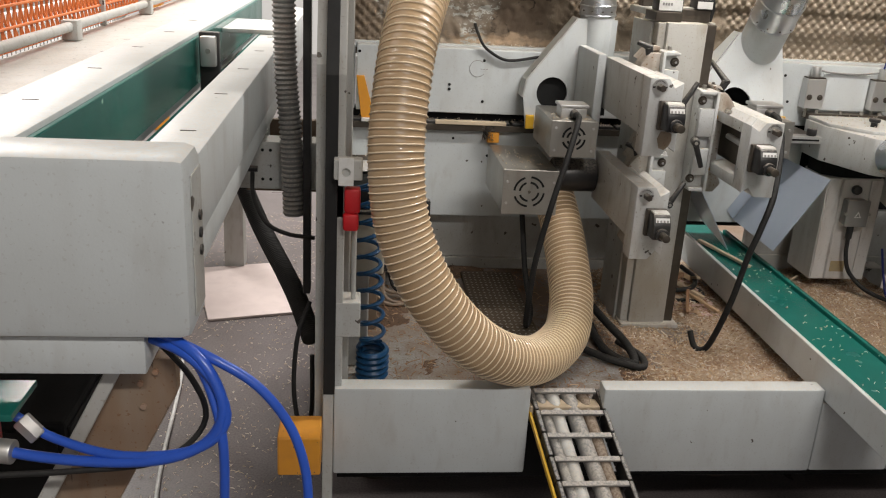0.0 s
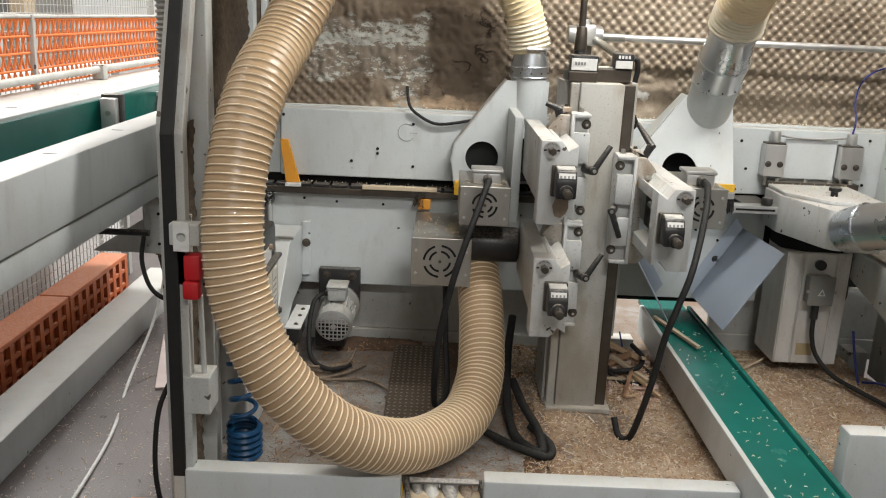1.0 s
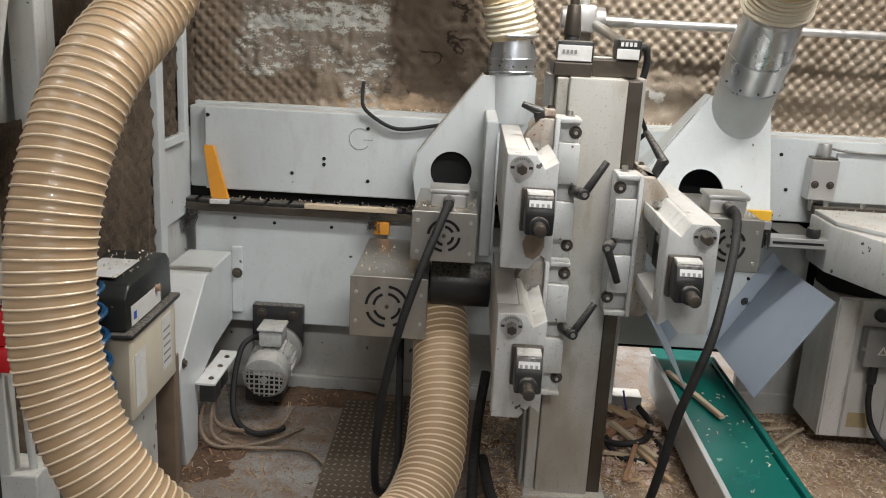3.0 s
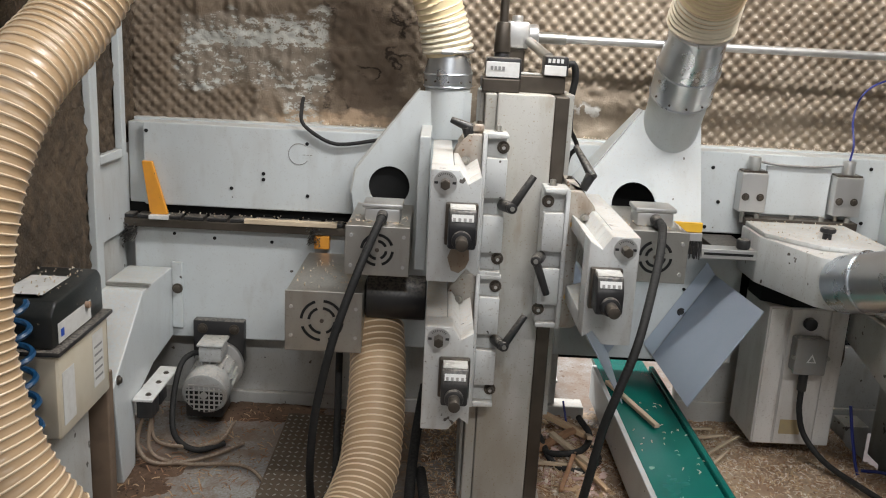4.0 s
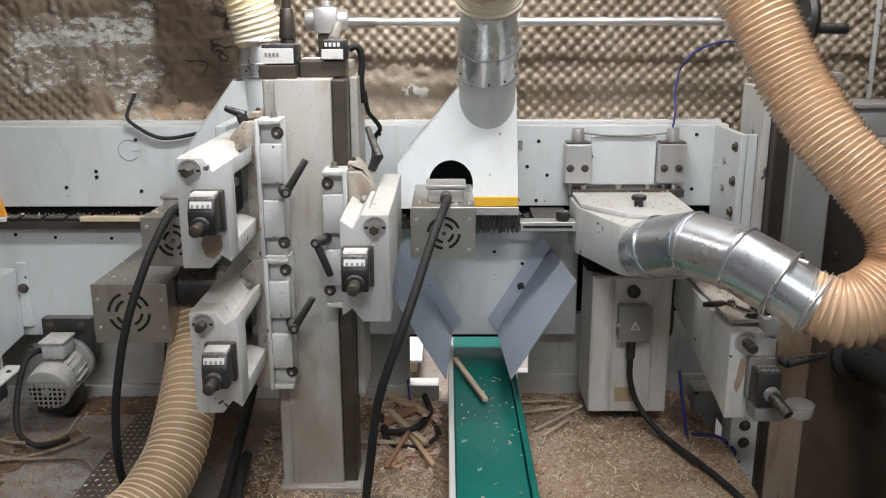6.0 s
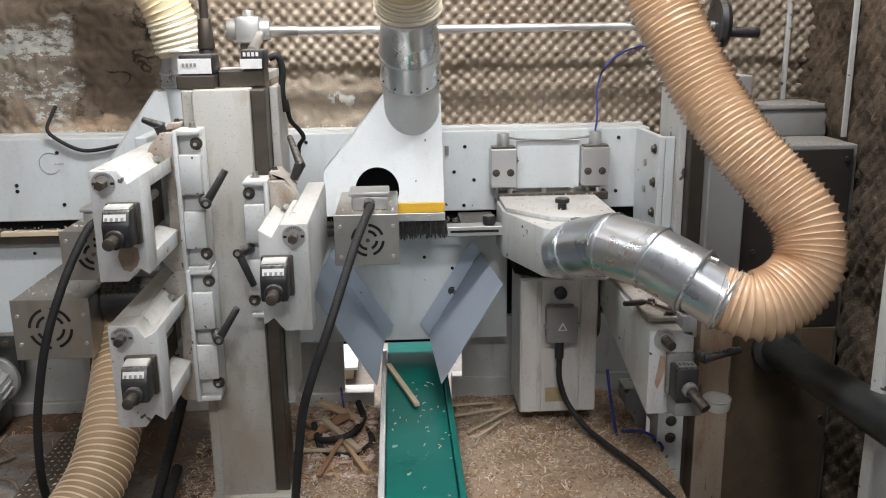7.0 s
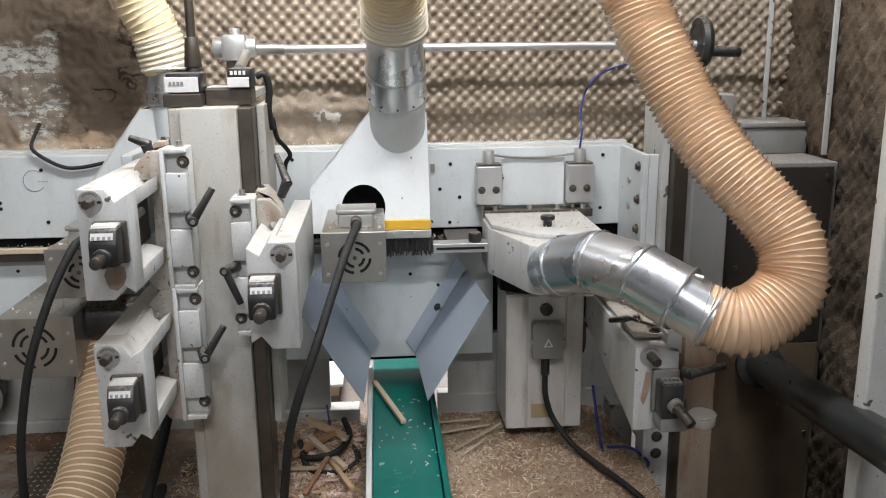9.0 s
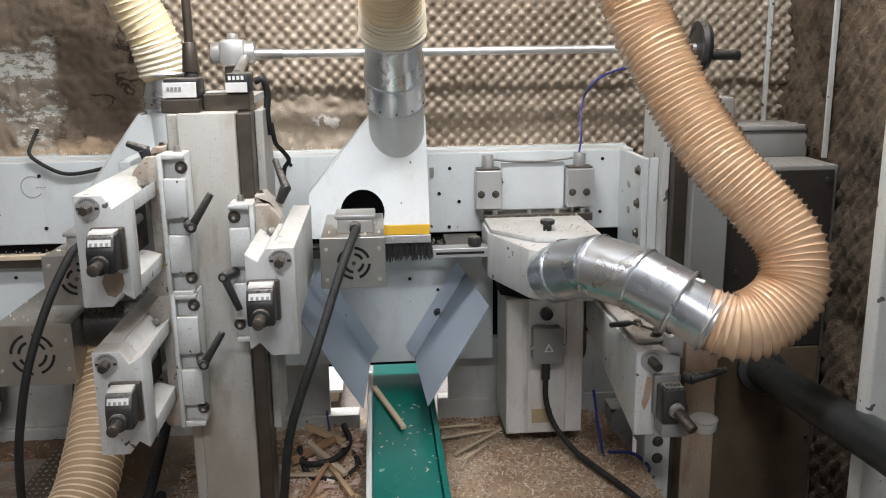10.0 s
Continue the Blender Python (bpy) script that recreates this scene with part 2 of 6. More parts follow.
DIRTPANEL = material("dust_caked_panel", (0.15, 0.105, 0.062), 0.75, second=(0.065, 0.048, 0.033), scale=14, amount=0.9, bump=0.3, bump_scale=300, chips=0.35, chip_colour=(0.20, 0.14, 0.09), grime=0.5, grime_colour=(0.13, 0.085, 0.05))
RUSTPOST = material("rust_stained_paint", (0.31, 0.265, 0.21), 0.6, second=(0.25, 0.17, 0.11), scale=30, amount=0.9, chips=0.5, grime=0.9, grime_colour=(0.20, 0.09, 0.04), streak=(1.6, 1, 0.15))
TREAD = material("grimy_tread_plate", (0.20, 0.16, 0.12), 0.45, 0.6, second=(0.10, 0.07, 0.045), scale=14, amount=0.9, dust=0.35, dust_colour=(0.20, 0.13, 0.08))
PINKBOARD = material("pale_pinkish_board", (0.58, 0.49, 0.46), 0.7, second=(0.46, 0.38, 0.36), scale=20, amount=0.7)
# Near-black for holes, slots and gaps: their shade put into the colour.
VOID = material("recess_shade_black", (0.006, 0.006, 0.006), 0.95)
GREYBOX = material("grey_plastic_box", (0.24, 0.24, 0.235), 0.5, second=(0.18, 0.175, 0.165), scale=20, dust=0.5, grime=0.3)


# ---- mesh helpers ----
plan = {"m": UNIT}

def part(name, bm, mat, parent=None, label="", smooth=False):
    me = bpy.data.meshes.new(name)
    bmesh.ops.transform(bm, matrix=plan["m"], verts=bm.verts)
    bmesh.ops.recalc_face_normals(bm, faces=bm.faces)
    bm.to_mesh(me)
    bm.free()
    me.materials.append(mat)
    if smooth:
        for f in me.polygons:
            f.use_smooth = True
        me.set_sharp_from_angle(angle=radians(38))
    ob = new(name, me)
    if parent:
        ob.parent = parent
    if label:
        ob["label"] = label
    return ob


def empty(name, label, category, at=(0, 0, 0), group="", kind=""):
    ob = new(name)
    ob.empty_display_size = 0.02
    return tagged(ob, label, category, group, kind)


def box(bm, x0, x1, y0, y1, z0, z1, bevel=0.0015):
    vs = bmesh.ops.create_cube(bm, size=1.0, matrix=Matrix.Translation(((x0 + x1) / 2, (y0 + y1) / 2, (z0 + z1) / 2)) @ Matrix.Diagonal((abs(x1 - x0), abs(y1 - y0), abs(z1 - z0), 1)))["verts"]
    if bevel:
        es = list({e for v in vs for e in v.link_edges})
        bmesh.ops.bevel(bm, geom=es, offset=bevel, segments=2, affect="EDGES", profile=0.5)
    return bm


def B(*a, **k):
    return box(bmesh.new(), *a, **k)


def turned(bm, m):
    bmesh.ops.transform(bm, matrix=m, verts=bm.verts)
    return bm


def cyl(bm, p, q, r, seg=24, r2=None, bevel=0.0):
    p, q = Vector(p), Vector(q)
    d = q - p
    m = Matrix.Translation((p + q) / 2) @ d.to_track_quat("Z", "Y").to_matrix().to_4x4()
    vs = bmesh.ops.create_cone(bm, cap_ends=True, segments=seg, radius1=r, radius2=r if r2 is None else r2, depth=d.length, matrix=m)["verts"]
    if bevel:
        es = [e for e in {e for v in vs for e in v.link_edges} if any(len(f.verts) > 4 for f in e.link_faces)]
        bmesh.ops.bevel(bm, geom=es, offset=bevel, segments=2, affect="EDGES", profile=0.5)
    return bm


def C(*a, **k):
    return cyl(bmesh.new(), *a, **k)


def prism(bm, pts, axis, a, b, bevel=0.0):
    """A polygon of 2D points pushed along an axis from a to b: xz for axis y, yz for axis x, xy for axis z."""
    put = {"y": lambda u, v, w: (u, w, v), "x": lambda u, v, w: (w, u, v), "z": lambda u, v, w: (u, v, w)}[axis]
    v0 = [bm.verts.new(put(u, v, a)) for u, v in pts]
    f = bm.faces.new(v0)
    r = bmesh.ops.extrude_face_region(bm, geom=[f])
    vs = [g for g in r["geom"] if isinstance(g, bmesh.types.BMVert)]
    d = Vector(put(0, 0, b)) - Vector(put(0, 0, a))
    bmesh.ops.translate(bm, vec=d, verts=vs)
    if bevel:
        bmesh.ops.bevel(bm, geom=list({e for v in vs + v0 for e in v.link_edges}), offset=bevel, segments=2, affect="EDGES", profile=0.5)
    return bm


def P(*a, **k):
    return prism(bmesh.new(), *a, **k)


def spline(pts, step):
    """Points at even steps along a smooth curve through pts, with a steady frame at each."""
    pts = [Vector(p) for p in pts]
    ext = [2 * pts[0] - pts[1], *pts, 2 * pts[-1] - pts[-2]]
    fine = []
    for i in range(1, len(ext) - 2):
        a, b, c, d = ext[i - 1:i + 3]
        for k in range(40):
            t = k / 40
            fine.append(0.5 * ((2 * b) + (c - a) * t + (2 * a - 5 * b + 4 * c - d) * t * t + (3 * b - a - 3 * c + d) * t ** 3))
    fine.append(pts[-1])
    s = [0.0]
    for a, b in zip(fine, fine[1:]):
        s.append(s[-1] + (b - a).length)
    n = max(2, int(s[-1] / step))
    out, j = [], 0
    for i in range(n + 1):
        g = s[-1] * i / n
        while j < len(s) - 2 and s[j + 1] < g:
            j += 1
        f = (g - s[j]) / max(s[j + 1] - s[j], 1e-9)
        out.append(fine[j].lerp(fine[j + 1], f))
    frames = []
    up = None
    for i, p in enumerate(out):
        tan = (out[min(i + 1, n)] - out[max(i - 1, 0)]).normalized()
        if up is None:
            up = tan.orthogonal().normalized()
        up = (up - tan * up.dot(tan)).normalized()
        frames.append((p, tan, up, tan.cross(up), s[-1] * i / n))
    return frames


def sweep(bm, pts, radius, step=0.006, seg=10):
    """A tube along pts; radius is a number or a function of the way along."""
    rings = []
    for p, tan, u, v, g in spline(pts, step):
        r = radius(g) if callable(radius) else radius
        rings.append([bm.verts.new(p + (u * math.cos(a) + v * math.sin(a)) * r) for a in (2 * math.pi * k / seg for k in range(seg))])
    for a, b in zip(rings, rings[1:]):
        for k in range(seg):
            bm.faces.new((a[k], a[(k + 1) % seg], b[(k + 1) % seg], b[k]))
    bm.faces.new(rings[0][::-1])
    bm.faces.new(rings[-1])
    return bm


def S(*a, **k):
    return sweep(bmesh.new(), *a, **k)


def helix(bm, pts, radius, pitch, wire, seg=28, sides=5):
    """A wire wound round the curve through pts."""
    fr = spline(pts, pitch / seg)
    rings = []
    for i, (p, tan, u, v, g) in enumerate(fr):
        a = 2 * math.pi * g / pitch
        out = u * math.cos(a) + v * math.sin(a)
        c = p + out * radius
        rings.append([bm.verts.new(c + (out * math.cos(b) + tan * math.sin(b)) * wire) for b in (2 * math.pi * k / sides for k in range(sides))])
    for a, b in zip(rings, rings[1:]):
        for k in range(sides):
            bm.faces.new((a[k], a[(k + 1) % sides], b[(k + 1) % sides], b[k]))
    return bm


def bolt(parent, p, way, r=0.0045, h=0.005, mat=None, name="bolt"):
    """A socket-head screw with a hollow."""
    way = Vector(way).normalized()
    bm = C(p, Vector(p) + way * h, r, 14, bevel=r * 0.18)
    cyl(bm, Vector(p) - way * 0.001, Vector(p) + way * 0.0012, r * 1.55, 14)
    return part(name, bm, mat or DARKSTEEL, parent, smooth=True)


def holed(pts, hole, axis, a, b, seg=32):
    """A polygon plate along y with a round hole (x, z, r) through it."""
    bm = bmesh.new()
    loops = [[bm.verts.new((u, a, v)) for u, v in pts],
             [bm.verts.new((hole[0] + hole[2] * math.cos(2 * math.pi * k / seg), a, hole[1] + hole[2] * math.sin(2 * math.pi * k / seg))) for k in range(seg)]]
    es = [bm.edges.new((q[k], q[(k + 1) % len(q)])) for q in loops for k in range(len(q))]
    bmesh.ops.triangle_fill(bm, edges=es, use_beauty=True, use_dissolve=False)
    r = bmesh.ops.extrude_face_region(bm, geom=bm.faces[:])
    bmesh.ops.translate(bm, vec=(0, b - a, 0), verts=[g for g in r["geom"] if isinstance(g, bmesh.types.BMVert)])
    return bm


def sheet(bm, quad, t=0.0015):
    """A flat sheet of thickness t with the given corners."""
    q = [Vector(p) for p in quad]
    n = (q[1] - q[0]).cross(q[-1] - q[0]).normalized() * t
    f = [bm.verts.new(p) for p in q]
    g = [bm.verts.new(p + n) for p in q]
    bm.faces.new(f)
    bm.faces.new(g[::-1])
    for k in range(len(q)):
        bm.faces.new((f[k], f[(k + 1) % len(q)], g[(k + 1) % len(q)], g[k]))
    return bm


def ring(bm, p, way, r, w):
    """A rounded band round an axis."""
    return helix(bm, [Vector(p) - Vector(way) * 0.0005, Vector(p) + Vector(way) * 0.0005], r, 0.001, w, seg=36, sides=6)

# ---- hall ----
GZ = 0.5
bm = bmesh.new()
box(bm, -7, 7, -4, 8, GZ - 0.1, GZ, 0)
tagged(part("floor", bm, FLOORM), "grey dusty workshop floor with scattered shavings", "floor", kind="structure")
for nm, a in (("wall_north", (-7, 7, 8, 8.2)), ("wall_south", (-7, 7, -4.2, -4)), ("wall_west", (-7.2, -7, -4.2, 8.2)), ("wall_east", (7, 7.2, -4.2, 8.2))):
    tagged(part(nm, B(*a, GZ - 0.1, 3.8, bevel=0), HALLW), "plain white painted hall wall", "wall", kind="structure")
tagged(part("ceiling", B(-7.2, 7.2, -4.2, 8.2, 3.8, 3.9, bevel=0), HALLW), "white hall ceiling", "ceiling", kind="structure")

# ---- enclosure: back wall, side walls, roof ----
ZT = 2.2


def foam_sheet(name, origin, ux, uz, out, w, h, step, pitch, height, label, parent=None, flat=None, lump=0.006, mat=None):
    """An egg-crate foam sheet: bumps set cornerwise, slumped and torn unevenly."""
    nx, nz = int(w / step), int(h / step)
    o, ux, uz, out = Vector(origin), Vector(ux), Vector(uz), Vector(out)
    vs = []
    for j in range(nz + 1):
        for i in range(nx + 1):
            u, v = w * i / nx, h * j / nz
            wob = noise.noise((u * 6, v * 6, 3.1)) * 0.004
            a, b = (u + wob) * math.pi / pitch, (v + wob) * math.pi / pitch
            e = (math.sin(a + b) * math.sin(a - b)) ** 2
            k = 1.0 if flat is None else flat(u, v)
            d = height * k * e ** 0.6 + lump * noise.noise((u * 9, v * 9, 0)) + 0.0025 * noise.noise((u * 60, v * 60, 1)) + (1 - k) * (0.011 * noise.noise((u * 20, v * 24, 5)) + 0.009 * abs(noise.noise((u * 55, v * 48, 6))) - 0.006 * max(0, noise.noise((u * 90, v * 90, 2)) - 0.2)) + lump * 0.5 * noise.noise((u * 32, v * 32, 8)) * (1 if lump > 0.01 else 0) + (step_out(u, v) if flat else 0)
            vs.append(UNIT @ (o + ux * u + uz * v + out * d))
    fs = [(j * (nx + 1) + i, j * (nx + 1) + i + 1, (j + 1) * (nx + 1) + i + 1, (j + 1) * (nx + 1) + i) for j in range(nz) for i in range(nx)]
    me = bpy.data.meshes.new(name)
    me.from_pydata(vs, [], fs)
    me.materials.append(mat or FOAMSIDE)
    for f in me.polygons:
        f.use_smooth = True
    ob = new(name, me)
    if parent:
        ob.parent = parent
    else:
        tagged(ob, label, "foam panel", kind="structure")
    return ob


def step_out(u, v):
    """The upper sheets stand proud of the lower ones, with a ragged lower edge."""
    x, z = u - 0.04, v + 1.26
    e = 1.392 + 0.008 * noise.noise((u * 12, 0, 3)) + (0.2 if x < 0.63 else 0)
    return 0.013 * min(max((z - e) / 0.008, 0), 1)


def torn(u, v):
    """How much of the bumps is left on the back wall: none where the sheet has been torn off or is caked flat."""
    x, z = u - 0.04, v + 1.26
    n = noise.noise((u * 7, v * 7, 9)) * 0.05
    base = 1.335 if x < 0.18 else 1.275
    left = min(max((0.47 + n - x) / 0.05, 0), 1) * min(max((x + n - 0.02) / 0.05, 0), 1) * min(max((z - base) / 0.03, 0), 1)
    low = min(max((1.388 - z) / 0.01, 0), 1) * min(max((0.86 + n - x) / 0.04, 0), 1) * (1 if x > 0.5 else 0)
    return (1 - 0.95 * max(left, low)) * (0.7 if x < 0.25 else 1)


tagged(part("wall_back", B(-0.06, 1.64, 1.992, 2.03, 1.26, ZT, bevel=0), BROWNBOARD), "brown enclosure back wall behind foam", "wall", kind="structure")
foam_sheet("foam_lining", (-0.04, 1.984, 1.26), (1, 0, 0), (0, 0, 1), (0, -1, 0), 1.645, ZT - 1.26, 0.0036, 0.0225, 0.0105, "dusty brown egg-crate acoustic foam on the back wall", flat=torn, mat=FOAMBACK)
tagged(part("wall_right", B(1.61, 1.64, 1.3, 2.03, 0.62, ZT, bevel=0), BROWNBOARD), "brown enclosure side wall behind foam", "wall", kind="structure")
foam_sheet("foam_lining", (1.596, 1.98, 0.502), (0, -1, 0), (0, 0, 1), (-1, 0, 0), 0.68, ZT - 0.502, 0.006, 0.03, 0.007, "caked brown egg-crate foam on the side wall, darkened for shade", lump=0.014)
tagged(part("roof_panel", B(-0.06, 1.64, 1.0, 2.03, ZT, ZT + 0.03, bevel=0), FRAME), "grey sheet roof of the machine enclosure", "roof", kind="structure")
lamp = empty("strip_lamp", "slim white strip lamp under the enclosure roof", "lamp")
part("lamp_body", B(0.46, 1.38, 1.33, 1.47, 2.15, ZT - 0.001), FRAME, lamp)

# ---- machine base: tray, front beams ----
tray = tagged(part("tray_floor", B(-0.02, 1.271, 1.29, 2.6, 0.735, 0.762, bevel=0), TRAY), "worn metal machine tray caked with brown sawdust", "machine floor", kind="structure")
for a, b, nm in ((-0.026, 0.300, "front_beam"), (0.425, 0.815, "front_beam")):
    bm = B(a, b, 1.255, 1.29, 0.65, 0.812, bevel=0.004)
    tagged(part(nm, bm, WHITE, smooth=True), "light grey folded steel front beam of the machine", "beam", kind="structure")
tagged(part("front_beam", B(0.8155, 0.9615, 1.256, 1.29, 0.65, 0.786, bevel=0.004), WHITE, smooth=True), "light grey front beam running under the chute", "beam", kind="structure")
# Plinth fills the space under the tray; its near-black colour stands for shade.
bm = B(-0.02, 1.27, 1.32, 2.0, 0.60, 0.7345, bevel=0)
tagged(part("machine_plinth", bm, VOID), "plinth under the machine tray, near-black in place of shade", "machine base", kind="structure")
for x in (0.05, 0.75, 1.22):
    tagged(part("machine_foot", C((x, 1.5, GZ), (x, 1.5, 0.6), 0.04), DARKSTEEL), "dark steel foot under the machine", "foot", group="machine feet")

# ---- back panels and track ----
up = empty("upper_panel", "light grey upper fence panel with screw holes", "machine panel")
part("panel", B(0.0, 1.30, 1.916, 1.96, 1.145, 1.287, bevel=0.002), WHITE, up)
part("end_panel", B(-0.03, -0.003, 1.93, 1.96, 1.145, 1.285, bevel=0.002), WHITE, up)
part("top_lip", B(-0.03, 1.30, 1.961, 1.985, 1.275, 1.29, bevel=0.001), WHITE, up)
for x, z in ((0.006, 1.272), (0.205, 1.208), (0.205, 1.198), (0.281, 1.173), (0.279, 1.263), (0.15, 1.18), (0.64, 1.26), (0.70, 1.272), (0.974, 1.259), (0.972, 1.155), (0.955, 1.215), (0.99, 1.20), (1.245, 1.27), (1.243, 1.175)):
    part("screw_hole", C((x, 1.9165, z), (x, 1.9148, z), 0.0032, 12), VOID, up)
part("key_slot", B(0.939, 0.946, 1.912, 1.9158, 1.245, 1.262, bevel=0.001), STEEL, up)
part("cover_sheet", B(1.064, 1.175, 1.909, 1.9155, 1.184, 1.268, bevel=0.001), WHITE, up)
part("pencil_ring", S([(0.2655 + 0.018 * math.cos(a * 0.25 + 0.9), 1.9156, 1.245 + 0.018 * math.sin(a * 0.25 + 0.9)) for a in range(20)], 0.0006, 0.003, 6), GREYBOX, up, "faint hand-drawn ring")
for k in range(3):
    part("pencil_mark", B(0.272 + k * 0.006, 0.276 + k * 0.006, 1.9152, 1.9158, 1.2435, 1.2445, bevel=0), GREYBOX, up)
lo = empty("lower_panel", "light grey lower machine panel below the track", "machine panel")
part("panel", B(-0.02, 1.05, 1.916, 1.955, 0.905, 1.106, bevel=0.002), WHITE, lo)
# Near-black sheet puts the shade of the recess into colour.
part("recess_shade_sheet", B(-0.03, 1.62, 1.985, 2.0, 0.875, 1.14, bevel=0), VOID, lo)
part("rear_sheet", B(-0.03, 0.745, 1.96, 1.975, 0.79, 0.93, bevel=0), FRAME, lo)
part("sill", B(-0.03, 0.80, 1.95, 1.99, 0.762, 0.789, bevel=0.002), FRAME, lo)
part("sill", B(0.95, 1.62, 1.955, 1.99, 0.762, 0.81, bevel=0.002), FRAME, lo)
part("rear_sheet", B(0.97, 1.62, 1.96, 1.975, 0.81, 0.93, bevel=0), FRAME, lo)
for x, z in ((0.05, 1.095), (0.12, 1.09), (0.22, 1.088), (0.30, 1.05), (0.90, 1.062), (0.95, 1.04), (0.72, 1.08)):
    part("screw_hole", C((x, 1.9165, z), (x, 1.9148, z), 0.003, 12), VOID, lo)
tagged(part("white_board", B(0.64, 0.765, 2.06, 2.55, 0.790, 0.796, bevel=0.001), LABEL), "white board lying behind the machine opening", "board")
tagged(part("board_rest", B(0.66, 0.755, 2.08, 2.5, 0.7622, 0.7898, bevel=0.001), WOOD), "wooden rest under the white board", "wood block")
tr = empty("chain_track", "black grimy feed chain track between the panels", "chain track")
part("rail", B(-0.06, 1.06, 1.90, 1.965, 1.108, 1.122, bevel=0.001), DARKSTEEL, tr)
# Near-black strip fills the track gap in place of its shade.
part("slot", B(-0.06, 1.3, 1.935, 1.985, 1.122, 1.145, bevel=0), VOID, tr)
for i in range(28):
    x = -0.05 + i * 0.04
    part("chain_pad", B(x, x + 0.034, 1.902, 1.93, 1.1225, 1.129, bevel=0.0015), BLACK, tr)

# ---- column ----
col = empty("column", "tall grey stained steel column with dark guide rails", "machine column")
part("post", B(0.579, 0.6565, 1.622, 1.78, 0.762, 1.384, bevel=0.003), COLUMN, col, smooth=True)
part("guide_rail", B(0.563, 0.5785, 1.630, 1.70, 0.762, 1.383, bevel=0.002), COLUMN, col)
part("guide_rail", B(0.657, 0.677, 1.630, 1.69, 0.762, 1.383, bevel=0.002), DARKSTEEL, col)
part("side_plate", B(0.557, 0.5625, 1.655, 1.77, 0.762, 1.382, bevel=0.0015), FRAME, col)
part("side_plate", B(0.6775, 0.689, 1.668, 1.77, 0.90, 1.384, bevel=0.0015), COLUMN, col)
part("foot_plate", B(0.560, 0.684, 1.610, 1.80, 0.7622, 0.772, bevel=0.002), COLUMN, col)


def slide_unit(name, label, tip=(0.629, 1.562, 1.284), top=((0.543, 1.600, 1.322), (0.539, 1.597, 1.340), (0.517, 1.600, 1.348))):
    """One adjusting unit on the column: notched slide body, arms, dirty gib strip with a hook, pocketed flange, counter, levers."""
    u = empty(name, label, "adjusting unit", group="adjusting units on the column")
    prof = [(0.495, 1.171), (0.529, 1.171), (0.542, 1.188), (0.5545, 1.179), (0.5545, 1.300), (0.539, 1.290), (0.5285, 1.306), (0.495, 1.306)]
    part("slide_body", P(prof, "y", 1.435, 1.475, bevel=0.0016), CAST, u, smooth=True)
    part("slide_body", P([(0.495, 1.205), (0.522, 1.205), (0.522, 1.306), (0.495, 1.306)], "y", 1.4752, 1.72, bevel=0.0015), CAST, u, smooth=True)
    part("frame_arm", P([(0.5225, 1.278), (0.5545, 1.280), (0.5545, 1.300), (0.539, 1.290), (0.5285, 1.306), (0.5225, 1.306)], "y", 1.4752, 1.5845, bevel=0.001), CAST, u, smooth=True)
    part("frame_arm", P([(0.5225, 1.188), (0.542, 1.188), (0.5545, 1.179), (0.5545, 1.200), (0.535, 1.206), (0.5225, 1.206)], "y", 1.4752, 1.5845, bevel=0.001), CAST, u, smooth=True)
    gib = [(0.544, 1.190), (0.538, 1.178), (0.528, 1.155), (0.541, 1.139), (0.560, 1.139), (0.560, 1.331), (0.542, 1.331), (0.526, 1.313), (0.522, 1.303), (0.532, 1.284), (0.537, 1.298), (0.544, 1.291)]
    part("gib_strip", P(gib, "y", 1.585, 1.6215, bevel=0.0012), CASTDIRTY, u, "rust-stained dirty gib strip", smooth=True)
    part("flange", B(0.5605, 0.5940, 1.588, 1.6215, 1.141, 1.335, bevel=0.002), CAST, u, smooth=True)
    part("flange_edge", B(0.5602, 0.5660, 1.573, 1.5878, 1.1408, 1.3352, bevel=0.0012), CAST, u, smooth=True)
    for z0, z1 in ((1.141, 1.149), (1.174, 1.226), (1.249, 1.303), (1.328, 1.335)):
        part("flange_rib", P([(0.5662, z0), (0.5940, z0 + 0.001), (0.5940, z1 - 0.001), (0.5662, z1)], "y", 1.574, 1.5878, bevel=0.0012), CAST, u, smooth=True)
    # Dark block added over the pale inner face, standing for the cavity's shade.
    part("cavity_shade", B(0.5225, 0.5285, 1.4765, 1.62, 1.2065, 1.2775, bevel=0.001), DARKSTEEL, u, "dark block standing for the shade in the cavity")
    for x, z in ((0.588, 1.316), (0.590, 1.164)):
        bolt(u, (x, 1.5878, z), (0, -1, 0), 0.0055, 0.008)
        part("bolt_socket", C((x, 1.580, z), (x, 1.5794, z), 0.0026, 6), ALU, u)
    for z in (1.286, 1.184):
        bolt(u, (0.5525, 1.585, z), (0, -1, 0), 0.0028, 0.004, BRASS)
    bolt(u, (0.539, 1.578, 1.297), (-0.4, -1, 0.3), 0.004, 0.008, STEEL)
    lev = part("clamp_lever", C((0.592, 1.589, 1.2385), (0.601, 1.557, 1.241), 0.0078, 20, bevel=0.0015), BLACK, u, smooth=True)
    hub = Vector((0.602, 1.556, 1.241))
    end = Vector(tip)
    part("lever_hub", C((0.601, 1.561, 1.241), (0.6025, 1.550, 1.241), 0.0072, 18, bevel=0.002), BLACK, lev, smooth=True)
    part("lever_screw", C((0.6025, 1.5502, 1.241), (0.6026, 1.5488, 1.241), 0.0032, 12), STEEL, lev)
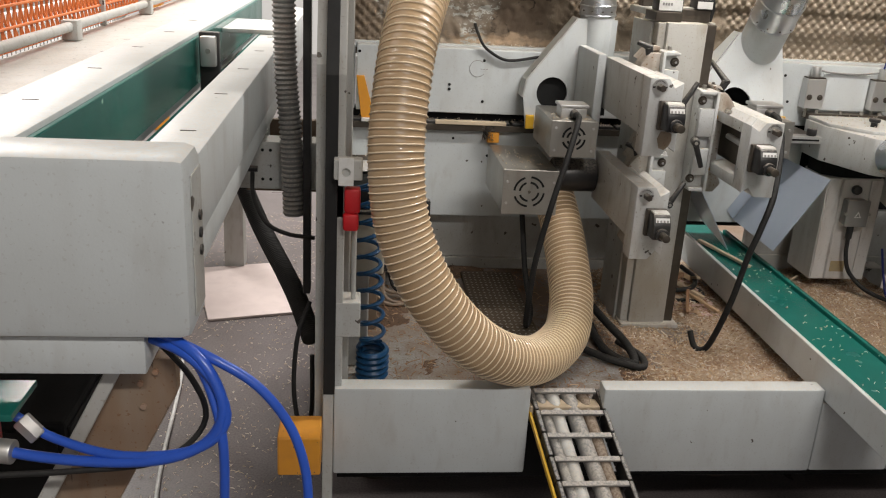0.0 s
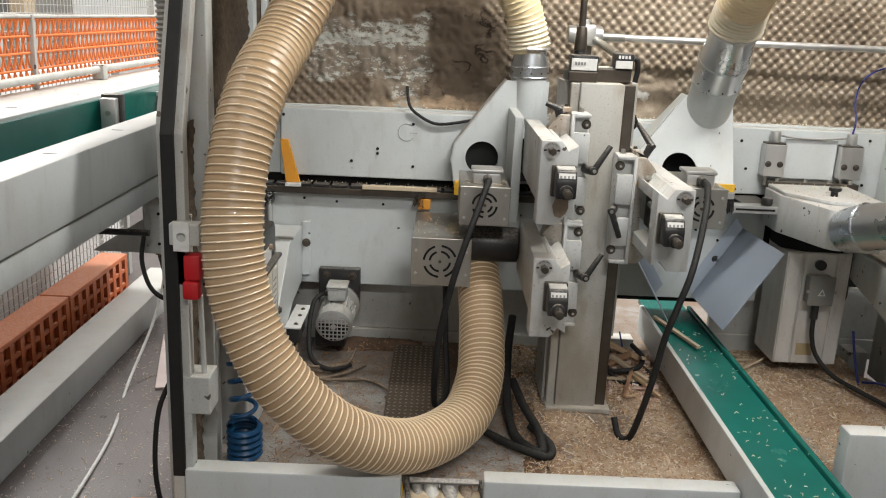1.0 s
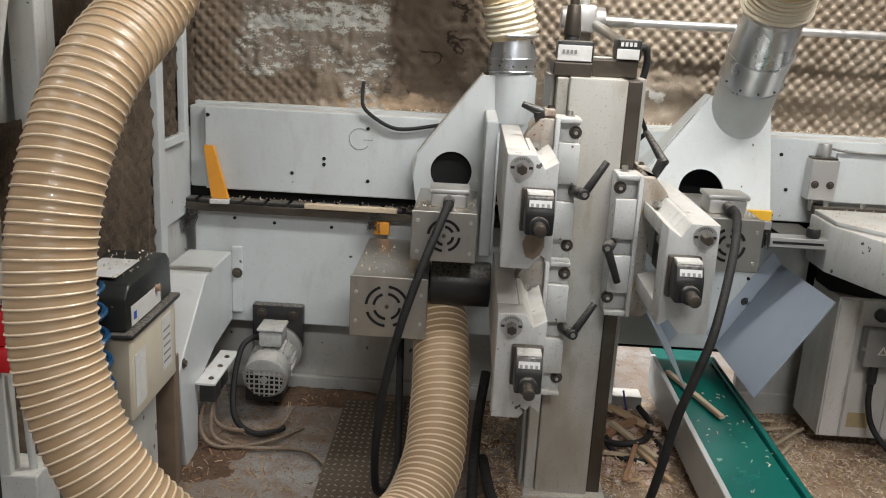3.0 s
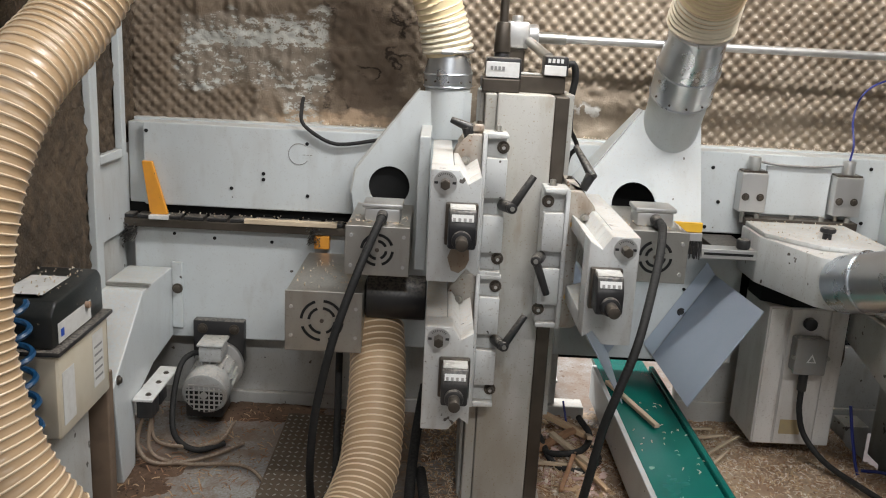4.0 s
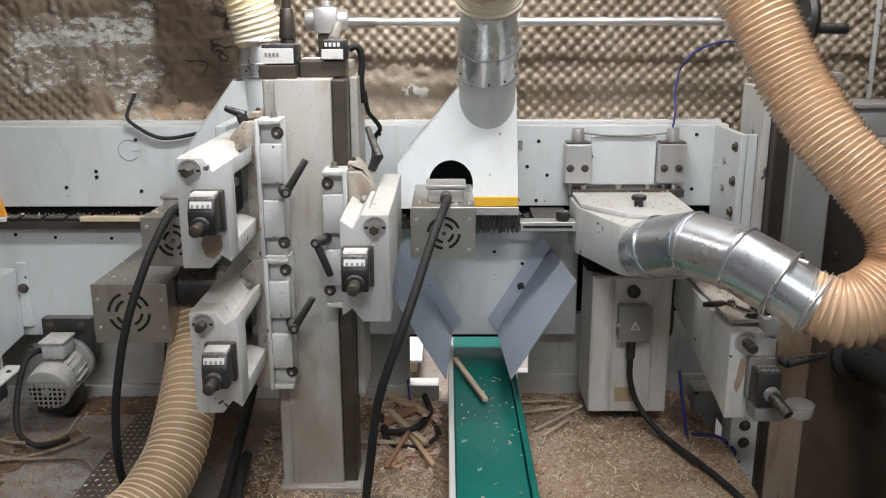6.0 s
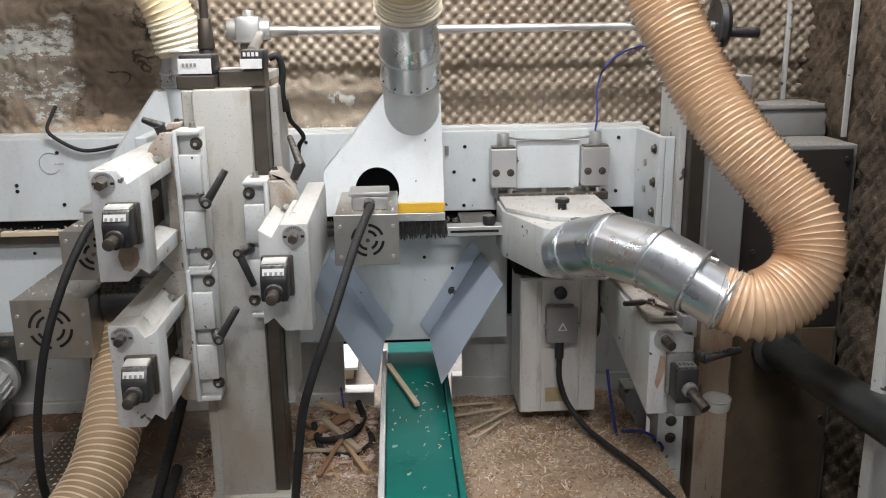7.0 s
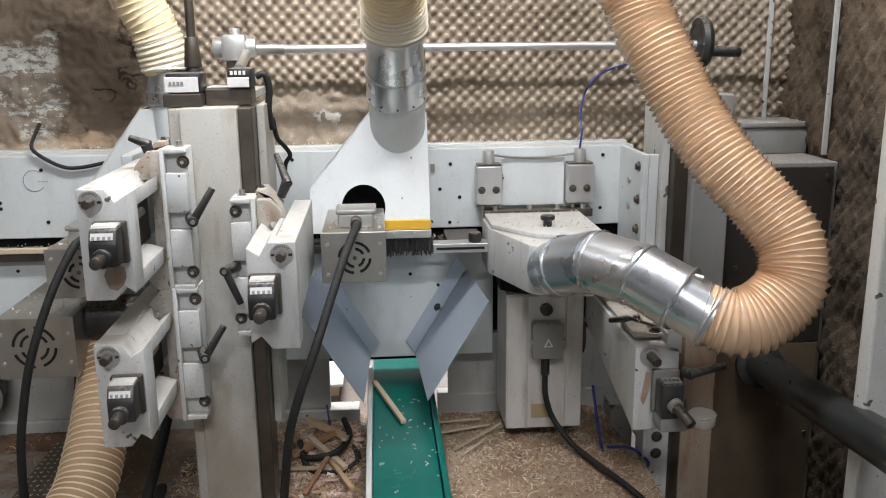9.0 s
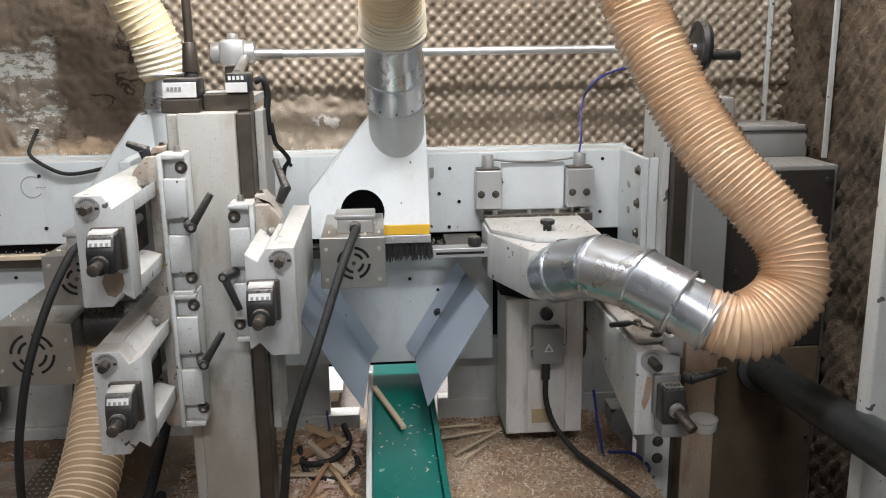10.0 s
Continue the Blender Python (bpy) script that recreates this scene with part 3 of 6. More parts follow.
    part("lever_arm", C(hub, end, 0.0058, 14, r2=0.0047, bevel=0.0012), BLACK, lev, smooth=True)
    part("scale_disc", C((0.512, 1.4355, 1.291), (0.512, 1.4335, 1.291), 0.0140, 32), ALU, u)
    part("adjusting_stud", C((0.512, 1.4335, 1.291), (0.512, 1.416, 1.291), 0.0062, 6, bevel=0.001), DARKSTEEL, u)
    for dx in (-0.0105, 0.0105):
        part("scale_mark", B(0.512 + dx - 0.0022, 0.512 + dx + 0.0022, 1.4328, 1.4334, 1.2895, 1.2925, bevel=0), BLACK, u)
    for k in range(-4, 5):
        a = radians(90 + k * 12)
        part("scale_mark", turned(B(-0.0004, 0.0004, 1.4328, 1.4334, 0.0095, 0.0118, bevel=0), Matrix.Translation((0.512, 0, 1.291)) @ Matrix.Rotation(radians(k * 12), 4, "Y")), BLACK, u)
    part("counter_base", B(0.514, 0.552, 1.424, 1.4348, 1.219, 1.269, bevel=0.002), DARKSTEEL, u, smooth=True)
    c = part("position_counter", P([(1.4238, 1.222), (1.392, 1.222), (1.392, 1.248), (1.400, 1.266), (1.4238, 1.266)], "x", 0.5175, 0.5495, bevel=0.003), BLACK, u, "black position counter caked with dust", smooth=True)
    part("counter_window", sheet(bmesh.new(), [(0.521, 1.3935, 1.254), (0.546, 1.3935, 1.254), (0.546, 1.3968, 1.2615), (0.521, 1.3968, 1.2615)], 0.0012), LABEL, c)
    for k in range(4):
        x = 0.5225 + k * 0.0060
        part("digit_wheel", sheet(bmesh.new(), [(x, 1.3928, 1.2545), (x + 0.0032, 1.3928, 1.2545), (x + 0.0032, 1.3944, 1.2582), (x, 1.3944, 1.2582)], 0.0007), GREYBOX, c)
    part("dust_cake", P([(1.4022, 1.2662), (1.405, 1.2690), (1.421, 1.2695), (1.4225, 1.2662)], "x", 0.519, 0.548, bevel=0.0008), DUSTCAKE, c, "pale caked dust", smooth=True)
    part("counter_boss", C((0.533, 1.393, 1.2335), (0.533, 1.385, 1.2335), 0.0112, 24, bevel=0.0015), BLACK, c, smooth=True)
    part("counter_shaft", C((0.533, 1.386, 1.2335), (0.533, 1.364, 1.2335), 0.0070, 18, bevel=0.001), DARKSTEEL, c, smooth=True)
    part("back_rod", C((0.5295, 1.50, 1.250), (0.5295, 1.58, 1.252), 0.006, 14, bevel=0.001), ALU, u, smooth=True)
    part("top_clamp", P([(0.528, 1.3145), (0.550, 1.342), (0.562, 1.342), (0.562, 1.3352), (0.560, 1.3315), (0.542, 1.3315)], "y", 1.6005, 1.655, bevel=0.0015), CASTDIRTY, u, smooth=True)
    bolt(u, (0.581, 1.605, 1.335), (0, 0, 1), 0.0042, 0.008, STEEL)
    bolt(u, (0.556, 1.625, 1.342), (0, 0, 1), 0.003, 0.004, DARKSTEEL)
    base, bend, end = (Vector(q) for q in top)
    tl = part("top_lever", C(base, bend, 0.0062, 16, r2=0.0078, bevel=0.0012), BLACK, u, smooth=True)
    part("lever_arm", C(bend - (end - bend).normalized() * 0.006, end, 0.0068, 14, r2=0.0042, bevel=0.001), BLACK, tl, smooth=True)
    return u


unit = slide_unit("slide_unit", "grey cast slide unit with black counter and lever")
unit2 = copy_thing(unit, pose(0.003, -0.0015, -0.2865))
part("rust_stain", P([(0.524, 1.186), (0.533, 1.183), (0.541, 1.19), (0.545, 1.20), (0.544, 1.212), (0.536, 1.2155), (0.524, 1.2155), (0.519, 1.202)], "y", 1.4344, 1.4348), RUSTPOST, unit, "rust smear under the counter")
plan["m"] = UNIT @ Matrix.Translation((1.241, 0, -0.069)) @ Matrix.Diagonal((-1, 1, 1, 1))
slide_unit("slide_unit", "grey cast slide unit with counter and lever hanging down", (0.584, 1.556, 1.194), ((0.533, 1.645, 1.324), (0.523, 1.645, 1.346), (0.541, 1.690, 1.379)))
plan["m"] = UNIT


# ---- motors ----
def fan_motor(name, x0, x1, z0, z1, y0, y1, fan, label, boxed=True):
    m = empty(name, label, "motor", group="square fan motors")
    part("motor_body", B(x0, x1, y0, y1, z0, z1, bevel=0.002), STEEL, m, smooth=True)
    part("end_plate", B(x0 - 0.001, x1 + 0.001, y0 - 0.0035, y0 - 0.0005, z0 - 0.001, z1 + 0.001, bevel=0.001), STEEL, m)
    fx, fz = fan
    y = y0 - 0.004
    for r, n, gap in ((0.0125, 4, 0.42), (0.0215, 4, 0.34)) if x1 - x0 < 0.1 else ((0.0185, 4, 0.36), (0.0295, 4, 0.34)):
        for k in range(n):
            bm = bmesh.new()
            a0, a1 = 2 * math.pi * k / n + gap + (0.4 if n == 3 else 0), 2 * math.pi * (k + 1) / n - gap * 0.2
            pts = [(fx + (r + 0.0024) * math.cos(a0 + (a1 - a0) * i / 8), fz + (r + 0.0024) * math.sin(a0 + (a1 - a0) * i / 8)) for i in range(9)]
            pts += [(fx + (r - 0.0016) * math.cos(a1 - (a1 - a0) * i / 8), fz + (r - 0.0016) * math.sin(a1 - (a1 - a0) * i / 8)) for i in range(9)]
            part("vent_slot", prism(bm, pts, "y", y, y - 0.0006), VOID, m)
    part("hub", C((fx, y, fz), (fx, y - 0.002, fz), 0.003, 12), DARKSTEEL, m)
    for sx in (x0 + 0.008, x1 - 0.008):
        for sz in (fz - 0.024, fz + 0.020):
            part("screw", C((sx, y + 0.001, sz), (sx, y - 0.002, sz), 0.0026, 10), ALU, m, smooth=True)
    if boxed:
        cx = (x0 + x1) / 2 + 0.004
        part("terminal_box", B(cx - 0.026, cx + 0.026, y0 + 0.03, y0 + 0.075, z1, z1 + 0.02, bevel=0.003), ALU, m, smooth=True)
        part("terminal_lid", B(cx - 0.029, cx + 0.029, y0 + 0.027, y0 + 0.078, z1 + 0.0203, z1 + 0.027, bevel=0.002), ALU, m, smooth=True)
        part("cable_gland", C((cx, y0 + 0.03, z1 + 0.011), (cx, y0 + 0.008, z1 + 0.009), 0.008, 16, bevel=0.001), BLACK, m, smooth=True)
    return m


fan_motor("fan_motor", 0.378, 0.468, 1.120, 1.190, 1.632, 1.80, (0.423, 1.157), "steel square motor with round fan slots and terminal box")
fan_motor("fan_motor", 0.293, 0.403, 0.998, 1.088, 1.640, 1.86, (0.346, 1.045), "large steel square motor with round fan slots", False)
fan_motor("fan_motor", 0.765, 0.855, 1.136, 1.208, 1.612, 1.79, (0.811, 1.172), "steel square motor with fan slots beside slide unit")

# ---- green chute conveyor ----
ch = empty("chute_conveyor", "narrow conveyor with green belt and grey side rails", "conveyor")
part("belt", B(0.8275, 0.926, 0.55, 2.06, 0.842, 0.853, bevel=0.002), GREEN, ch)
part("side_rail", B(0.8175, 0.8265, 0.55, 2.0, 0.79, 0.857, bevel=0.0015), WHITE, ch)
part("side_rail", B(0.927, 0.9365, 0.55, 2.0, 0.79, 0.860, bevel=0.002), GREEN, ch)
part("bed", B(0.8275, 0.926, 0.55, 2.0, 0.80, 0.840, bevel=0), FRAME, ch)
for y in (0.75,):
    part("leg", B(0.8275, 0.926, y, y + 0.05, GZ, 0.80, bevel=0.002), FRAME, ch)


# ---- hoses ----
def ribbed_hose(name, pts, r, pitch, skin, rib, label, wire=0.0014):
    h = empty(name, label, "hose", group="dust extraction hoses")
    part("hose_skin", S(pts, lambda g: r - 0.0006 * math.cos(2 * math.pi * g / pitch), pitch / 4, 36), skin, h, smooth=True)
    part("wire_coil", helix(bmesh.new(), pts, r + 0.0005, pitch, wire), rib, h, smooth=True)
    if name == "cuffed_hose":
        h.name = "suction_hose"
        for k, (p, tan, u, v, g) in enumerate(spline(pts, 0.0095)[1:7]):
            part("cuff_ring", ring(bmesh.new(), p, tan, r + 0.0012 - 0.0003 * k, 0.0042 - 0.0002 * k), CUFF, h, smooth=True)
    return h


HOSE1 = [(0.42, 1.73, 1.01), (0.428, 1.665, 0.958), (0.43, 1.59, 0.90), (0.424, 1.52, 0.855), (0.392, 1.43, 0.824), (0.31, 1.315, 0.835), (0.212, 1.228, 0.897), (0.127, 1.20, 0.990), (0.075, 1.212, 1.095), (0.060, 1.23, 1.199), (0.066, 1.262, 1.302), (0.082, 1.315, 1.387), (0.112, 1.40, 1.463), (0.17, 1.48, 1.62), (0.25, 1.55, 1.85), (0.28, 1.57, ZT - 0.001)]
ribbed_hose("suction_hose", HOSE1, 0.0412, 0.0107, HOSE, HOSERIB, "tan translucent wire-ribbed suction hose looped over the beam")
ribbed_hose("cuffed_hose", [(0.511, 1.885, 1.425), (0.506, 1.883, 1.45), (0.492, 1.875, 1.50), (0.470, 1.86, 1.56), (0.43, 1.80, 1.75), (0.42, 1.75, ZT - 0.001)], 0.0375, 0.0115, HOSEY, HOSERIB, "yellow wire-ribbed hose on the first duct")
ribbed_hose("cuffed_hose", [(0.878, 1.757, 1.484), (0.877, 1.736, 1.511), (0.875, 1.68, 1.555), (0.875, 1.59, 1.595), (0.875, 1.48, 1.63), (0.88, 1.36, 1.68), (0.89, 1.30, 1.85), (0.89, 1.30, ZT - 0.001)], 0.046, 0.0115, HOSEY, HOSERIB, "yellow wire-ribbed hose bent forward on the second duct")


def fin_hose(name, pts, r, pitch, skin, label):
    h = empty(name, label, "hose", group="dust extraction hoses")
    part("hose_skin", S(pts, lambda g: r - 0.004 * max(0, 1 - g / 0.05) + 0.0048 * (abs((g / pitch) % 1 - 0.5) * 2) ** 2.2, pitch / 8, 40), skin, h, smooth=True)
    return h


HOSE2 = [(1.253, 1.435, 1.131), (1.290, 1.419, 1.121), (1.328, 1.42, 1.132), (1.364, 1.43, 1.165), (1.368, 1.45, 1.215), (1.339, 1.48, 1.262), (1.298, 1.51, 1.313), (1.260, 1.55, 1.380), (1.227, 1.58, 1.454), (1.203, 1.60, 1.513), (1.17, 1.62, 1.65), (1.16, 1.62, ZT - 0.001)]
loop = fin_hose("suction_hose", HOSE2, 0.041, 0.0078, HOSEO, "orange-tan glossy ribbed hose bent into a loop")
way = (Vector(HOSE2[1]) - Vector(HOSE2[0])).normalized()
part("end_cuff", C(Vector(HOSE2[0]) - way * 0.004, Vector(HOSE2[0]) + way * 0.014, 0.0395, 36, bevel=0.0015), HOSEO, loop, "pale hose cuff", smooth=True)


# ---- suction hoods and ducts ----
def duct(name, label, at, top, r, below):
    """A duct from the hood: pipe below the joint at, galvanised collar and reducer up to top."""
    at, top = Vector(at), Vector(top)
    w = (top - at).normalized()
    side = Vector((1, 0, 0))
    out = side.cross(w).normalized()
    out = out if out.y < 0 else -out
    h = (top - at).length
    d = empty(name, label, "duct", group="suction ducts")
    part("pipe", C(at - w * below, at, r, 40), WHITE, d, smooth=True)
    part("collar", C(at + w * 0.0005, at + w * h * 0.45, r + 0.002, 40), GALV, d, "dull galvanised collar", smooth=True)
    part("reducer", C(at + w * (h * 0.45 + 0.0005), top, r + 0.002, 40, r2=r - 0.004), GALV, d, smooth=True)
    for g in (0.003, h * 0.44):
        part("bead", ring(bmesh.new(), at + w * g, w, r + 0.0022, 0.0016), GALV, d, smooth=True)
    cl = part("hose_clamp", ring(bmesh.new(), top + w * 0.006, w, r + 0.0015, 0.0028), ALU, d, smooth=True)
    q = top + w * 0.006 + out * (r + 0.003)
    part("clamp_screw", C(q - side * 0.012, q + side * 0.006, 0.004, 12), ALU, cl, smooth=True)
    for k in range(5):
        a = (k - 2) * 0.55
        e = out * math.cos(a) + side * math.sin(a)
        p = at + w * 0.012 + e * (r + 0.001)
        part("rivet", C(p, p + e * 0.003, 0.0016, 8), DARKSTEEL, d)
    return d


h1 = empty("suction_hood", "light grey sheet suction hood with a round opening", "suction hood", group="suction hoods")
part("front_sheet", holed([(0.372, 1.128), (0.362, 1.195), (0.368, 1.232), (0.390, 1.262), (0.468, 1.366), (0.552, 1.366), (0.552, 1.25), (0.50, 1.25), (0.50, 1.075), (0.466, 1.075), (0.466, 1.128)], (0.424, 1.207, 0.034), "y", 1.86, 1.868), WHITE, h1)
# Near-black slab behind the opening stands for the shade inside the hood.
part("hood_inner_shade", P([(0.376, 1.16), (0.366, 1.195), (0.372, 1.23), (0.394, 1.26), (0.470, 1.362), (0.548, 1.362), (0.548, 1.16)], "y", 1.8685, 1.912), VOID, h1)
part("side_plate", B(0.474, 0.491, 1.70, 1.86, 1.11, 1.312, bevel=0.002), WHITE, h1)
part("edge_strip", B(0.370, 0.388, 1.852, 1.859, 1.128, 1.158, bevel=0.001), YELLOW, h1, "yellow marking strip")
part("fold_strip", P([(0.362, 1.195), (0.368, 1.232), (0.390, 1.262), (0.468, 1.366), (0.466, 1.368), (0.387, 1.264), (0.365, 1.233), (0.359, 1.195)], "y", 1.862, 1.912), FRAME, h1)
duct("suction_duct", "grey duct pipe with dull galvanised collar", (0.513, 1.885, 1.372), (0.512, 1.883, 1.425), 0.037, 0.08)
def leaned(bm, z0, k):
    """Leans what lies above z0 back."""
    for vv in bm.verts:
        vv.co.y += max(0, vv.co.z - z0) * k
    return bm


h2 = empty("suction_hood", "light grey slanted suction hood with yellow strip and brush", "suction hood", group="suction hoods")
part("front_sheet", leaned(holed([(0.735, 1.166), (0.735, 1.232), (0.790, 1.297), (0.836, 1.352), (0.931, 1.352), (0.931, 1.297), (0.931, 1.245), (0.931, 1.166)], (0.822, 1.204, 0.036), "y", 1.80, 1.806), 1.166, 0.42), WHITE, h2)
# The shade inside this hood, again drawn as a near-black slab.
part("hood_inner_shade", P([(0.74, 1.17), (0.74, 1.23), (0.839, 1.347), (0.926, 1.347), (0.926, 1.17)], "y", 1.888, 1.912), VOID, h2)
part("side_sheet", P([(1.8065, 1.166), (1.884, 1.352), (1.914, 1.352), (1.914, 1.166)], "x", 0.9265, 0.931), WHITE, h2)
part("slant_sheet", sheet(bmesh.new(), [(0.735, 1.835, 1.232), (0.836, 1.885, 1.352), (0.836, 1.914, 1.352), (0.735, 1.914, 1.232)]), WHITE, h2)
part("edge_strip", B(0.850, 0.9305, 1.793, 1.799, 1.170, 1.186, bevel=0.001), YELLOW, h2, "yellow marking strip")
part("brush_holder", B(0.845, 0.9315, 1.792, 1.799, 1.156, 1.1695, bevel=0.001), ALU, h2)
rng = random.Random(4)
bm = bmesh.new()
for k in range(150):
    x = 0.845 + 0.088 * rng.random()
    y = 1.793 + 0.006 * rng.random()
    cyl(bm, (x, y, 1.156), (x + rng.uniform(-0.004, 0.004), y + rng.uniform(-0.006, 0.004), 1.128 + rng.uniform(-0.003, 0.006)), 0.0007, 4)
part("bristles", bm, BLACK, h2)
for x in (0.87, 0.905):
    part("screw", C((x, 1.792, 1.163), (x, 1.789, 1.163), 0.0025, 10), ALU, h2, smooth=True)
duct("suction_duct", "grey duct pipe with shiny galvanised reducer", (0.881, 1.835, 1.384), (0.878, 1.757, 1.484), 0.046, 0.13)
part("cylinder_body", C((0.405, 1.71, 1.064), (0.495, 1.71, 1.064), 0.034, 32, bevel=0.003), BLACK, tagged(empty("black_drum", "black cylindrical motor drum beside the square motor", "motor drum"), ""), smooth=True)

gr = empty("guide_rail_end", "short shiny steel rail beside the brush", "rail")
part("rail", B(0.934, 1.026, 1.80, 1.83, 1.127, 1.143, bevel=0.001), ALU, gr)
part("rail_slot", B(0.94, 1.02, 1.7988, 1.7998, 1.133, 1.137, bevel=0), VOID, gr)
part("rail_mount", B(0.96, 1.02, 1.8305, 1.914, 1.122, 1.143, bevel=0.001), DARKSTEEL, gr)
part("wing_knob", C((1.005, 1.81, 1.1432), (1.005, 1.81, 1.160), 0.011, 10, bevel=0.003), BLACK, gr, smooth=True)
for bx, bz in ((-0.035, 1.098), (0.285, 1.106)):
    tb = empty("bristle_brush", "grimy tuft of bristles beside the track", "brush", group="bristle tufts")
    bm = bmesh.new()
    for k in range(70):
        x, y, z = bx + rng.uniform(0, 0.022), 1.902 + rng.uniform(-0.004, 0.006), bz + rng.uniform(-0.015, 0.015)
        cyl(bm, (x, 1.914, z), (x + rng.uniform(-0.006, 0.006), y - 0.012, z + rng.uniform(-0.006, 0.006)), 0.0009, 4)
    part("bristles", bm, BLACK, tb)

# ---- deflector sheets ----
for mir, nm in ((1, "deflector_sheet"), (-1, "deflector_sheet")):
    X = lambda x: x if mir > 0 else 1.730 - x
    d = empty(nm, "bent blue-grey sheet metal deflector above the chute", "deflector", group="deflector sheets")
    part("flange", sheet(bmesh.new(), [(X(0.985), 1.9135, 1.092), (X(0.999), 1.909, 1.072), (X(0.905), 1.909, 0.916), (X(0.889), 1.9135, 0.936)]), BLUEGREY, d)
    part("wing", sheet(bmesh.new(), [(X(0.9995), 1.9085, 1.071), (X(1.016), 1.715, 1.068), (X(0.917), 1.715, 0.904), (X(0.9055), 1.9085, 0.915)]), BLUEGREY, d)
    bolt(d, (X(0.949), 1.911, 0.999), (0, -1, 0), 0.005, 0.002, BLACK, "hole_plug")

# ---- top drive: counters, gearbox, rod, handwheel ----
td = empty("height_drive", "silver gearbox, counters and long steel adjusting rod", "adjusting drive")
part("base_block", B(0.557, 0.6085, 1.635, 1.70, 1.3845, 1.403, bevel=0.002), DARKSTEEL, td)
part("base_block", B(0.609, 0.673, 1.66, 1.71, 1.3845, 1.408, bevel=0.002), DARKSTEEL, td)
part("dust_cap_plate", B(0.612, 0.640, 1.665, 1.70, 1.4082, 1.4105, bevel=0.0008), DUSTCAKE, td)
for x0, x1, y0, z0 in ((0.561, 0.606, 1.637, 1.4035), (0.642, 0.672, 1.655, 1.4085)):
    cc = part("position_counter", B(x0 + 0.001, x1 + 0.003, y0, y0 + 0.045, z0, z0 + 0.027, bevel=0.003), BLACK, td, smooth=True)
    wide = x1 - x0 > 0.04
    part("counter_window", B(x0, x1, y0 - 0.0025, y0 - 0.0003, z0 + 0.001, z0 + (0.0215 if wide else 0.0145), bevel=0.0006), LABEL, cc)
    for k in range(4):
        if wide:
            part("mark", B(x0 + 0.006 + 0.0052 * k, x0 + 0.0095 + 0.0052 * k, y0 - 0.0032, y0 - 0.0026, z0 + 0.0105, z0 + 0.0155, bevel=0), GREYBOX, cc)
        else:
            part("digit", B(x0 + 0.0045 + 0.0058 * k, x0 + 0.0082 + 0.0058 * k, y0 - 0.0008, y0 - 0.0002, z0 + 0.018, z0 + 0.0235, bevel=0), LABEL, cc)
part("spindle", C((0.586, 1.712, 1.4035), (0.586, 1.712, 1.436), 0.011, 20, bevel=0.002), BLACK, td, smooth=True)
part("spindle_sleeve", C((0.586, 1.712, 1.4362), (0.586, 1.712, 1.478), 0.0125, 20, r2=0.0095, bevel=0.001), DARKSTEEL, td, smooth=True)
part("spindle_rod", C((0.586, 1.712, 1.4782), (0.586, 1.712, 1.62), 0.0065, 14), DARKSTEEL, td, smooth=True)
part("gearbox", C((0.585, 1.89, 1.462), (0.655, 1.89, 1.462), 0.0175, 28, bevel=0.003), ALU, td, smooth=True)
part("gearbox_block", B(0.600, 0.640, 1.868, 1.912, 1.440, 1.483, bevel=0.006), ALU, td, smooth=True)
part("gearbox_cap", C((0.620, 1.89, 1.4832), (0.620, 1.89, 1.492), 0.009, 16, bevel=0.001), ALU, td, smooth=True)
part("drive_shaft", C((0.652, 1.70, 1.432), (0.640, 1.872, 1.452), 0.0075, 16), STEEL, td, smooth=True)
part("bracket", B(0.596, 0.66, 1.7105, 1.93, 1.3845, 1.398, bevel=0.002), FRAME, td)
part("bracket_post", B(0.606, 0.634, 1.875, 1.905, 1.398, 1.4395, bevel=0.002), DARKSTEEL, td)
part("cable_loop", S([(0.676, 1.70, 1.422), (0.688, 1.70, 1.425), (0.693, 1.705, 1.405), (0.690, 1.71, 1.375), (0.6925, 1.72, 1.345)], 0.005, 0.004, 10), RUBBER, td, smooth=True)
part("sleeve", C((0.655, 1.89, 1.459), (0.70, 1.89, 1.459), 0.0095, 18), STEEL, td, smooth=True)
part("rod", C((0.70, 1.89, 1.459), (1.395, 1.89, 1.459), 0.0068, 18), ALU, td, smooth=True)
hw = part("handwheel", ring(bmesh.new(), (1.40, 1.885, 1.462), (1, 0, 0), 0.036, 0.009), BLACK, td, "black plastic handwheel", smooth=True)
part("wheel_web", C((1.393, 1.885, 1.462), (1.405, 1.885, 1.462), 0.033, 28, bevel=0.002), BLACK, hw, smooth=True)
part("crank_grip", C((1.405, 1.87, 1.448), (1.462, 1.868, 1.446), 0.009, 16, bevel=0.002), BLACK, hw, smooth=True)

